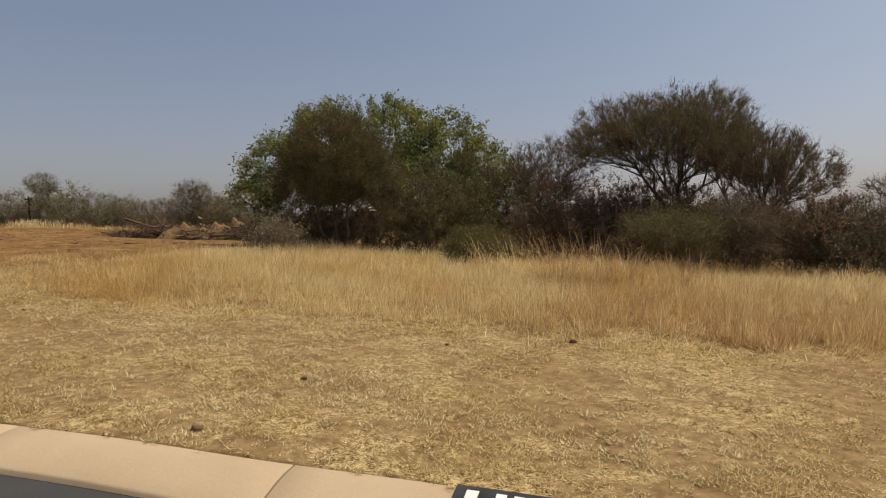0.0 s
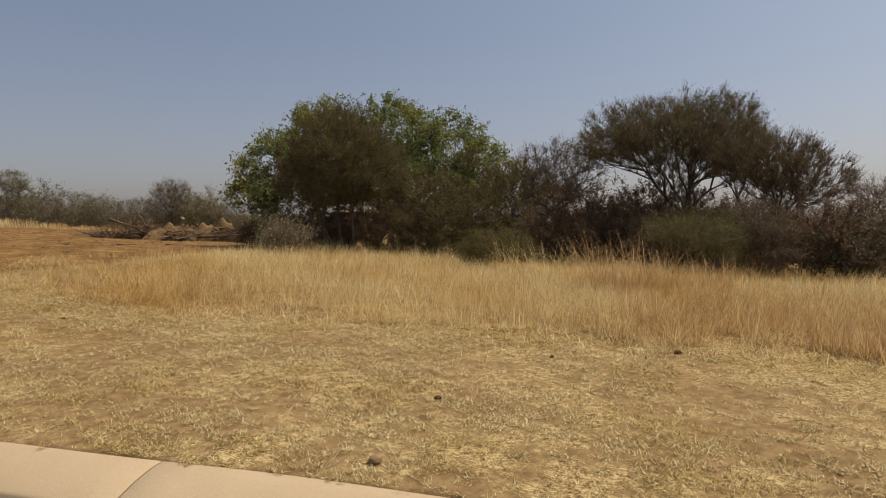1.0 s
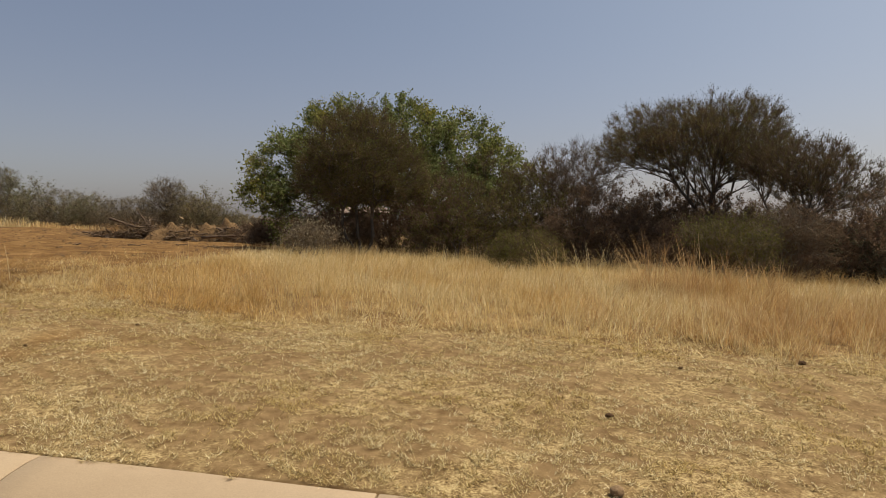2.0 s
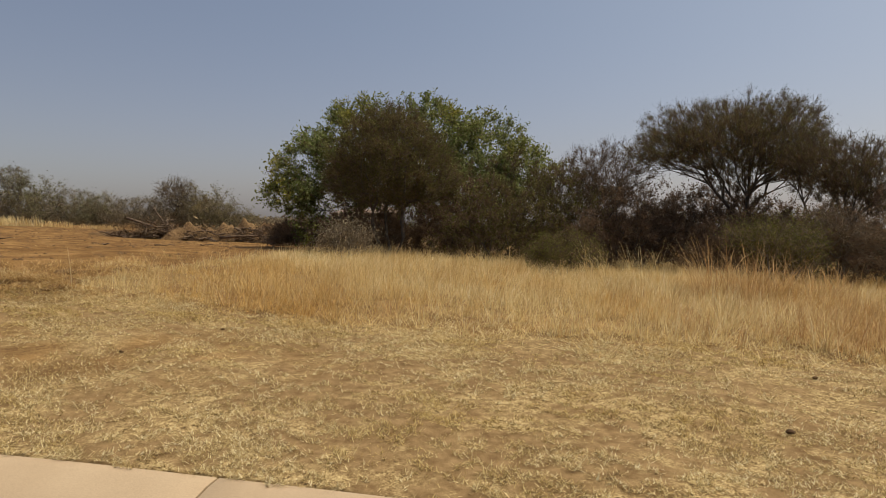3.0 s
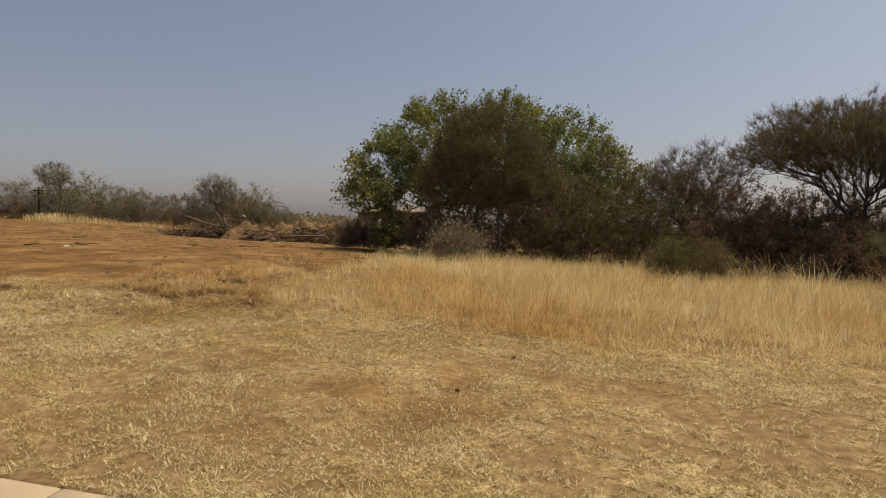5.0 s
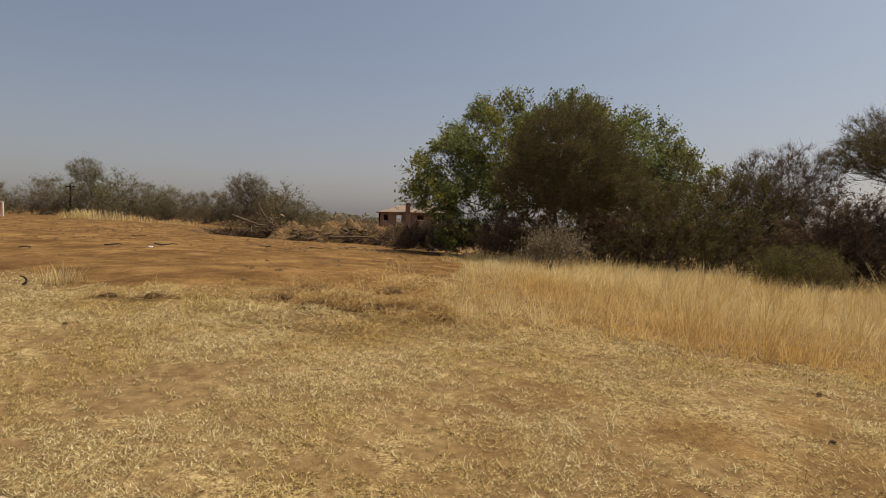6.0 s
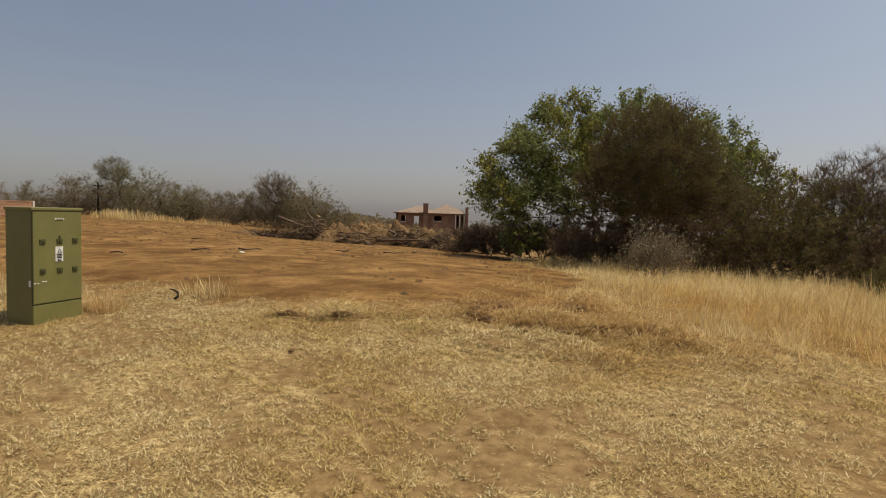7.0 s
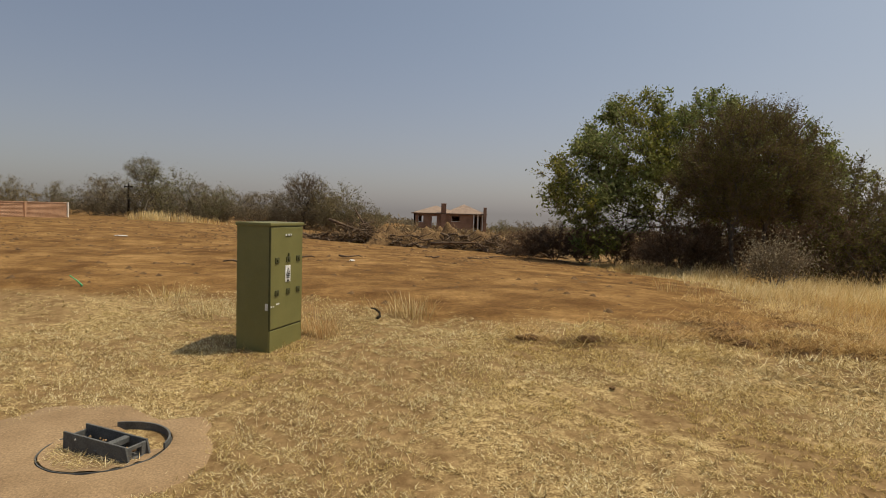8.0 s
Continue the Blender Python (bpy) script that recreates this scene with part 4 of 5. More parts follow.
def grass_heap(place, seed, n, wide, high, mat, label):
    """Cut stems thrown into a low tangled heap."""
    r = np.random.default_rng(seed)
    a, d = r.uniform(0, 6.283, n), np.sqrt(r.uniform(size=n))
    x, y = wide * d * np.cos(a), wide * 0.6 * d * np.sin(a)
    z = ground_z(x + place[0], y + place[1]) - place[2] + high * (1 - d ** 2) * r.uniform(0.7, 1.05, n) + 0.015
    v, q, t = blades(np.stack([x, y, z], 1), r.uniform(0.06, 0.19, n), r.uniform(0.005, 0.010, n), r.normal(0.4, 1.5, n), r.normal(1.25, 0.3, n), r.uniform(0.0, 0.8, n), 3)
    ob = put("grass_heap", mesh_from("grass_heap", v, q, t), MAT[mat])
    ob.location = place
    tagged(ob, label, "grass heap", "cut grass heaps", kind="stuff")


def build_heaps():
    pale, rusty = "low tangled heap of cut dry grass on soil", "rusty brown heap of pulled grass on soil"
    for x, y, n, wide, high, mat, seed in ((-12.7, 11.5, 420, 0.43, 0.16, "straw_short", 1), (-13.43, 11.59, 160, 0.31, 0.1, "straw_cut", 2), (-10.74, 12.68, 320, 0.46, 0.16, "straw_cut", 3),
                                           (-10.04, 11.7, 700, 0.81, 0.15, "straw_tall", 4), (-9.42, 12.62, 800, 0.91, 0.2, "straw_tall", 5), (-9.14, 10.92, 800, 0.96, 0.17, "straw_short", 6),
                                           (-10.46, 10.34, 600, 0.82, 0.12, "straw_short", 7), (-8.42, 10.46, 700, 0.92, 0.14, "straw_tall", 8), (-8.91, 13.95, 500, 0.71, 0.18, "straw_tall", 9),
                                           (-11.98, 11.68, 200, 0.36, 0.08, "straw_cut", 10), (-11.47, 10.92, 260, 0.51, 0.08, "straw_short", 11), (-9.76, 9.89, 380, 0.61, 0.1, "straw_cut", 12),
                                           (-11.06, 11.75, 220, 0.51, 0.07, "straw_cut", 13), (-9.7, 15.03, 300, 0.71, 0.12, "straw_cut", 14)):
        grass_heap(on_land(x, y), seed, int(n * 1.35), wide, high * 1.3, "straw_cut" if seed in (5, 6, 8) else mat, rusty if mat == "straw_cut" else pale)
    r = random.Random(17)
    for k in range(34):
        f = r.random()
        x, y = -8.7 - 2.1 * f + r.uniform(-.3, .3), 11.2 + 0.8 * f + r.uniform(-.7, .6)
        rust = r.random() < 0.6
        wide, high = r.uniform(.22, .45), r.uniform(.10, .20)
        lump("soil_mound", on_land(x, y), (wide * .5, wide * .4, high * .6), 200 + k, "mound", "low brown mound of loose soil under cut grass", "soil mound")
        grass_heap(on_land(x, y), 100 + k, 190, wide, high * 1.25, "straw_cut" if rust else "straw_rust", rusty if rust else pale)


def build_cut_swath():
    """Long cut stems left lying round the corner of the tall grass."""
    r = np.random.default_rng(61)
    n = 42000
    x, y = r.uniform(-14, -6.4, n), r.uniform(9, 16, n)
    clump = 0.6 * wave(x, y, 1.1, 61) + 0.5 * wave(x, y, 0.45, 62)
    near = np.clip(1.15 - np.hypot((x + 9.35) / 3.6, (y - 11.5) / 2.3), 0, 1)
    edge = np.clip(1 - np.abs(x - left_of_grass(y) + 0.7) / 1.2, 0, 1) * 0.8
    keep = (r.uniform(size=n) < np.maximum(near, edge) * np.clip(0.3 + clump, 0.03, 1)) & ~in_tall(x, y, -0.5)
    x, y, clump = x[keep], y[keep], clump[keep]
    n = len(x)
    base = np.stack([x, y, ground_z(x, y) + 0.01 + np.clip(clump, 0, 1.2) * 0.10 * r.uniform(size=n)], 1)
    v, q, t = blades(base, r.uniform(0.08, 0.28, n), r.uniform(0.003, 0.007, n), 0.4 + 1.2 * wave(x, y, 0.9, 63) + r.normal(0, 0.8, n), r.normal(1.36, 0.2, n), r.uniform(-0.2, 0.4, n), 2)
    tagged(put("cut_swath", mesh_from("cut_swath", v, q, t), MAT["straw_cut"]), "long cut stems lying tangled beside the tall grass", "grass", kind="stuff")


def lawn_cover(x, y, u, v):
    """How thickly the mown grass stands: patchy, thin on the graded soil, none on the kerb or the manhole."""
    bare = 0.55 * wave(x, y, 2.4, 31) + 0.5 * wave(x, y, 0.7, 32) + 0.75 * wave(x, y, 0.2, 36)
    dense = np.clip(0.42 - 0.28 * np.clip((0.5 - u) / 3, 0, 1) + 0.42 * np.clip((u - 4) / 4, 0, 1) + 1.5 * bare, 0.02, 1) * np.clip(1 - 1.05 * soil_share(x, y), 0, 1)
    ok = v > -0.08 * np.clip(wave(x, y, 0.35, 34) + 0.4 * wave(x, y, 1.3, 35), 0, 1)
    apron = np.hypot(np.where(x < -16.8, 0.65, 1.0) * (x + 16.8), (y - 8.57) * 1.05) < 0.63 + 0.16 * wave(x, y, 0.6, 33)
    return np.where(ok & ~apron & ~in_tall(x, y, -0.6), dense, 0)


def lawn_base(u, v):
    x, y, z = level_at(u, v)
    return np.stack([x, y, np.where(v < 0.03, height(x, y) + 0.004, z - 0.002)], 1)


def build_lawn():
    r = np.random.default_rng(31)
    # cut straw lying flat
    m = 1500000
    u, v = r.uniform(-7, 21, m), -0.1 + 10.6 * r.uniform(size=m) ** 1.2
    x, y = xy_of(u, v)
    keep = r.uniform(size=m) < lawn_cover(x, y, u, v) * np.where(u < -4, 0.4, 0.8)
    u, v = u[keep], v[keep]
    n = len(u)
    far = np.clip(v / 7, 0, 1)
    base = lawn_base(u, v)
    base[:, 2] += r.uniform(0, 0.012, n)
    vv, q, t = blades(base, r.uniform(0.018, 0.048, n), (0.0056 + 0.005 * far) * r.uniform(0.6, 1.4, n), r.uniform(0, 6.283, n), np.abs(r.normal(1.15, 0.25, n)).clip(0.3, 1.5), np.zeros(n), 1)
    tagged(put("cut_straw", mesh_from("cut_straw", vv, q, t), MAT["straw_short"]), "bleached cut straw lying over the mown verge", "grass", kind="stuff")

    # standing tufts, each a small mop of curled blades
    m = 55000
    u, v = r.uniform(-9, 24, m), -0.1 + 12.6 * r.uniform(size=m) ** 1.15
    x, y = xy_of(u, v)
    keep = r.uniform(size=m) < lawn_cover(x, y, u, v) * 0.62 * np.where(u < -4, 0.5, 1)
    u, v = u[keep], v[keep]
    per = 9
    size = np.repeat(np.exp(r.normal(0, 0.35, len(u))), per)
    u, v = np.repeat(u, per), np.repeat(v, per)
    n = len(u)
    a, d = r.uniform(0, 6.283, n), 0.035 * size * np.sqrt(r.uniform(size=n))
    u, v = u + d * np.cos(a), v + d * np.sin(a)
    keep = v > -0.05
    u, v, size, a = u[keep], v[keep], size[keep], a[keep]
    n = len(u)
    far = np.clip(v / 8, 0, 1)
    x, y = xy_of(u, v)
    length = r.uniform(0.02, 0.052, n) * size
    turn = np.where(r.uniform(size=n) < 0.6, a, 1.5 * wave(x, y, 0.5, 37)) + r.normal(0, 0.5, n)
    vv, q, t = blades(lawn_base(u, v), length, (0.0040 + 0.005 * far) * r.uniform(0.6, 1.4, n), turn, np.abs(r.normal(1.0, 0.3, n)).clip(0.2, 1.45), r.uniform(-0.2, 0.7, n), 2)
    tagged(put("lawn_grass", mesh_from("lawn_grass", vv, q, t), MAT["straw_short"]), "short mown bleached dry grass with bare patches", "grass", kind="stuff")


def build_field_litter():
    """Straw, clods and small stones scattered over the graded plot and the verge."""
    r = np.random.default_rng(41)
    n = 80000
    u, v = r.uniform(2, 42, n), r.uniform(4, 38, n)
    x, y = xy_of(u, v)
    streak = wave(x * 0.35 + 0.1 * y, y, 2.2, 41) + 0.5 * wave(x, y, 1.2, 42)
    keep = (soil_share(x, y) > 0.3) & ~in_tall(x, y) & (r.uniform(size=n) < np.clip(1.6 * (streak - 0.65), 0, 1))
    u, v = u[keep], v[keep]
    x, y, z = level_at(u, v)
    n = len(x)
    far = np.clip(v / 25, 0, 1)
    vv, q, t = blades(np.stack([x, y, z], 1), r.uniform(0.06, 0.22, n), (0.006 + 0.014 * far) * r.uniform(.6, 1.3, n), r.uniform(0, 6.283, n), r.normal(1.5, 0.06, n), r.uniform(-0.05, 0.05, n), 2)
    tagged(put("straw_litter", mesh_from("straw_litter", vv, q, t), MAT["straw_cut"]), "thin pale straw litter over graded soil", "litter", kind="stuff")

    n = 6000
    u, v = r.uniform(0, 46, n), r.uniform(5, 42, n)
    x, y = xy_of(u, v)
    keep = (soil_share(x, y) > 0.4) & ~in_tall(x, y) & (wave(x, y, 5, 43) + 0.8 * wave(x, y, 1.7, 44) > 0.1)
    u, v = u[keep], v[keep]
    lawn_u, lawn_v = r.uniform(-6, 22, 900), r.uniform(0.1, 7, 900)
    size = np.concatenate([np.clip(np.exp(r.normal(-3.25, 0.5, len(u))) * (1 + v / 30), 0, 0.10), np.exp(r.normal(-4.9, 0.4, 900))])
    u, v = np.concatenate([u, lawn_u]), np.concatenate([v, lawn_v])
    x, y, z = level_at(u, v)
    n = len(x)
    corners = np.array([(1, 0, 0), (.3, .95, 0), (-.8, .6, 0), (-.8, -.6, 0), (.3, -.95, 0), (.25, .1, 1), (-.4, -.2, .8)])
    faces = np.array([(0, 1, 5), (1, 2, 5), (2, 6, 5), (2, 3, 6), (3, 4, 6), (4, 5, 6), (4, 0, 5)])
    turn = r.uniform(0, 6.283, n)
    c = corners[None] * r.uniform(0.6, 1.25, (n, 7, 3)) * size[:, None, None] * np.array([1, 1, 0.6])
    px = c[..., 0] * np.cos(turn)[:, None] - c[..., 1] * np.sin(turn)[:, None] + x[:, None]
    py = c[..., 0] * np.sin(turn)[:, None] + c[..., 1] * np.cos(turn)[:, None] + y[:, None]
    pz = c[..., 2] + z[:, None] - 0.006
    tagged(put("soil_clods", mesh_from("soil_clods", np.stack([px, py, pz], -1).reshape(-1, 3), None, (np.arange(n)[:, None, None] * 7 + faces[None]).reshape(-1, 3)),
               MAT["clod"]), "brown soil clods and small stones on bare ground", "clods", kind="stuff")


build_tall_grass()
build_tussocks()
build_heaps()
build_cut_swath()
build_lawn()
build_field_litter()

# ---- electricity kiosk ----
def build_kiosk():
    m = Matrix(((0.29, -0.957, 0, -16.379), (0.957, 0.29, 0, 11.058), (0, 0, 1, 0.10), (0, 0, 0, 1))) @ Matrix.Scale(1.105, 4)
    top = tagged(empty("electricity_kiosk", m), "olive green metal electricity kiosk standing on dry grass", "kiosk")
    w, d, h = 0.635, 0.385, 1.35
    part("body", boxed((0, 0.012, -0.06), (w, d, h - 0.03), 0.006), MAT["kiosk"], top)
    roof = boxed((-0.012, -0.012, h - 0.035), (w + 0.012, d + 0.012, h), 0.008)
    part("roof", roof, MAT["kiosk"], top)
    door = part("door", boxed((0.012, -0.004, 0.275), (w - 0.012, 0.016, h - 0.045), 0.005), MAT["kiosk"], top)
    part("skirt", boxed((0.008, 0.0, -0.05), (w - 0.008, 0.016, 0.258), 0.004), MAT["kiosk"], top)
    part("gap", boxed((0.006, 0.006, 0.256), (w - 0.006, 0.014, 0.277)), MAT["kiosk_dark"], top, "dark gap under the door")
    for z in (0.635, 0.968):
        for x in (0.12, 0.33, 0.53):
            pad = boxed((x - 0.036, -0.014, z - 0.03), (x + 0.036, 0.0, z + 0.03), 0.006)
            box(pad, (x - 0.012, -0.022, z - 0.014), (x + 0.012, -0.01, z + 0.014), 0.003)
            part("lock_pad", pad, MAT["kiosk_dark"], door, "dark green lock pad")
    bm = bmesh.new()
    bmesh.ops.create_cone(bm, cap_ends=True, segments=12, radius1=0.012, radius2=0.006, depth=0.03, matrix=pose(0.33, -0.014, 1.02))
    part("lock_knob", bm, MAT["kiosk_dark"], door)
    part("slot", boxed((0.275, -0.010, 1.212), (0.385, 0.0, 1.232), 0.003), MAT["white_paint"], door, "pale slotted plate")
    for x in (0.30, 0.33, 0.36):
        part("slot_hole", boxed((x - 0.008, -0.013, 1.215), (x + 0.008, -0.008, 1.229)), MAT["kiosk_dark"], door)
    sign = part("warning_sign", boxed((0.275, -0.009, 0.735), (0.375, -0.002, 0.905), 0.002), MAT["litter"], door, "white warning plate with a dark triangle")
    bm = bmesh.new()
    tri = [(0.295, 0.83), (0.355, 0.83), (0.325, 0.885)]
    inner = [(0.306, 0.836), (0.344, 0.836), (0.325, 0.871)]
    a = [bm.verts.new((x, -0.0115, z)) for x, z in tri]
    b = [bm.verts.new((x, -0.0115, z)) for x, z in inner]
    for i in range(3):
        bm.faces.new([a[i], a[(i + 1) % 3], b[(i + 1) % 3], b[i]])
    bmesh.ops.solidify(bm, geom=bm.faces[:], thickness=0.002)
    part("triangle", bm, MAT["sign_black"], sign)
    for k, z in enumerate((0.815, 0.797, 0.779, 0.752)):
        part("bar", boxed((0.29 + 0.004 * k, -0.0125, z - (0.011 if k == 3 else 0.005)), (0.36 - 0.004 * k, -0.0085, z + 0.005)), MAT["sign_black"], sign)
    for x0, x1, z in ((0.012, 0.04, 0.50), (0.055, 0.075, 0.497), (0.11, 0.17, 0.515)):
        part("scuff", boxed((x0, -0.0075, z), (x1, -0.002, z + 0.012), 0.002), MAT["white_paint"], door, "white paint scuff")
    part("scuff", boxed((-0.003, 0.02, 0.47), (0.002, 0.05, 0.54), 0.001), MAT["white_paint"], top, "white paint scuff")
    part("hinge_rail", boxed((0.0, -0.006, 0.275), (0.011, 0.014, h - 0.045), 0.002), MAT["kiosk_dark"], top)


# ---- open manhole with a cast iron trough in it ----
def tube_ring(bm, r0, r1, z0, z1, start=0.0, end=6.2832, n=36, center=(0, 0)):
    """A ring wall of rectangular section, or a stretch of one."""
    rows = []
    whole = end - start > 6.28
    steps = n if whole else n + 1
    for k in range(steps):
        a = start + (end - start) * k / n
        c, s = math.cos(a), math.sin(a)
        rows.append([bm.verts.new((center[0] + rr * c, center[1] + rr * s, zz)) for rr, zz in ((r0, z0), (r1, z0), (r1, z1), (r0, z1))])
    for k in range(steps if whole else steps - 1):
        p, q = rows[k], rows[(k + 1) % steps]
        for j in range(4):
            bm.faces.new([p[j], q[j], q[(j + 1) % 4], p[(j + 1) % 4]])
    if not whole:
        bm.faces.new(rows[0][::-1])
        bm.faces.new(rows[-1])
    bmesh.ops.recalc_face_normals(bm, faces=bm.faces)
    return bm


def build_manhole():
    cx, cy = -16.78, 8.566
    x, y, z0 = on_land(cx, cy)
    # sandy surround
    bm = bmesh.new()
    rings = []
    for j, (rad, lift) in enumerate(((0.413, 0.012), (0.458, 0.020), (0.545, 0.024), (0.63, 0.024), (0.72, 0.006), (0.81, -0.06))):
        row = []
        for k in range(72):
            a = 6.2832 * k / 72
            px, py = math.cos(a), math.sin(a)
            rr = rad * (1 + (0.10 * float(wave(px * 1.3, py * 1.3, 1.7, 51)) + 0.05 * float(wave(px * 3, py * 3, 1.2, 52))) * min(1, j / 2)) * (1.0 + (0.7 * max(0.0, -px) + 0.15 * max(0.0, -py)) * min(1, j / 4))
            wx, wy = cx + rr * px, cy + rr * py
            row.append(bm.verts.new((rr * px, rr * py, (float(ground_z(wx, wy)) - z0) * min(1, j / 4) + lift + (0.022 * max(0.0, math.cos(a - 0.9)) if j < 3 else 0.0) + 0.004 * float(wave(wx, wy, 0.3, 53)))))
        rings.append(row)
    for a, b in zip(rings, rings[1:]):
        for k in range(72):
            bm.faces.new([a[k], b[k], b[(k + 1) % 72], a[(k + 1) % 72]])
    ob = part("manhole_surround", bm, MAT["sand"], None, smooth=True)
    ob.location = (x, y, z0)
    tagged(ob, "worn sandy concrete surround of a manhole", "surround", kind="structure")
    top = tagged(empty("manhole", Matrix.Translation((x, y, z0)) @ Matrix.Scale(1.09, 4)), "open manhole ring filled with soil and dry grass", "manhole")
    part("ring", tube_ring(bmesh.new(), 0.371, 0.377, -0.12, 0.016), MAT["iron"], top, "dark iron ring")
    part("rim_wall", tube_ring(bmesh.new(), 0.355, 0.3675, -0.12, 0.052, 0.0, 1.9), MAT["iron"], top, "raised dark rim wall")
    bm = bmesh.new()
    r = np.random.default_rng(9)
    mid = bm.verts.new((0, 0, -0.01))
    rows = [[mid] * 40]
    for rad in (0.12, 0.24, 0.363):
        rows.append([bm.verts.new((rad * math.cos(6.2832 * k / 40), rad * math.sin(6.2832 * k / 40), -0.018 + 0.034 * rad / 0.36 * (0.0 if math.cos(6.2832 * k / 40 - 0.95) > 0.6 else 1.0) + r.normal() * 0.004)) for k in range(40)])
    for k in range(40):
        bm.faces.new([mid, rows[1][k], rows[1][(k + 1) % 40]])
        for a, b in zip(rows[1:], rows[2:]):
            bm.faces.new([a[k], b[k], b[(k + 1) % 40], a[(k + 1) % 40]])
    part("fill", bm, MAT["sand"], top, "soil fill", smooth=True)
    n = 800
    a, d = r.uniform(2.1, 5.8, n), 0.34 * np.sqrt(r.uniform(0.1, 1, n))
    v, q, t = blades(np.stack([d * np.cos(a), d * np.sin(a), np.full(n, 0.012)], 1), r.uniform(0.03, 0.10, n), r.uniform(0.002, 0.005, n), r.uniform(0, 6.28, n), np.abs(r.normal(1.35, .2, n)), r.uniform(-.2, .3, n), 2)
    put("dry_grass", mesh_from("dry_grass", v, q, t), MAT["straw_short"], top, "loose dry grass")

    # trough: two side plates, floor, ends and a cross bar
    m = Matrix.Translation((x + 0.03, y - 0.05, z0 - 0.012)) @ Matrix.Rotation(radians(-20.5), 4, "Z") @ Matrix.Rotation(radians(2.5), 4, "Y") @ Matrix.Scale(1.13, 4)
    tr = tagged(empty("iron_trough", m), "dark grey cast iron trough lying across an open manhole", "trough")
    L, W, H = 0.265, 0.075, 0.118
    for s in (-1, 1):
        side = boxed((-L, s * W - 0.007, 0), (L, s * W + 0.007, H), 0.003)
        for vert in side.verts:
            if vert.co.x > L - 0.03 and vert.co.z > H * 0.5:
                vert.co.x -= 0.035
        plate = part("side_plate", side, MAT["iron"], tr)
        bm = bmesh.new()
        bmesh.ops.create_cone(bm, cap_ends=True, segments=14, radius1=0.016, radius2=0.013, depth=0.016, matrix=pose(0.0, s * (W + 0.010), 0.045, 90))
        part("boss", bm, MAT["iron"], plate)
        bm = bmesh.new()
        bmesh.ops.create_cone(bm, cap_ends=True, segments=10, radius1=0.006, radius2=0.005, depth=0.010, matrix=pose(-0.16, s * (W + 0.009), 0.09, 90))
        part("rivet", bm, MAT["white_paint"], plate)
    part("floor_plate", boxed((-L + 0.01, -W, 0.012), (L - 0.03, W, 0.03), 0.003), MAT["iron"], tr)
    part("end_plate", boxed((-L, -W, 0.0), (-L + 0.014, W, 0.085), 0.003), MAT["iron"], tr)
    part("end_plate", boxed((L - 0.05, -W, 0.0), (L - 0.034, -0.035, H - 0.01), 0.003), MAT["iron"], tr)
    part("end_plate", boxed((L - 0.05, 0.035, 0.0), (L - 0.034, W, H - 0.01), 0.003), MAT["iron"], tr)
    part("end_lintel", boxed((L - 0.05, -0.036, 0.085), (L - 0.034, 0.036, H - 0.01), 0.003), MAT["iron"], tr)
    part("cross_bar", boxed((0.06, -W, 0.07), (0.10, W, 0.11), 0.006), MAT["iron"], tr)
    bm = bmesh.new()
    rr = random.Random(4)
    for k in range(26):
        made = bmesh.ops.create_icosphere(bm, subdivisions=1, radius=rr.uniform(0.008, 0.018), matrix=Matrix.Translation((rr.uniform(-0.25, 0.2), rr.uniform(-0.055, 0.055), 0.04 + rr.uniform(0, 0.02))))
    part("rubble", bm, MAT["stone"], tr, "grey rubble in the trough")["kind"] = "stuff"


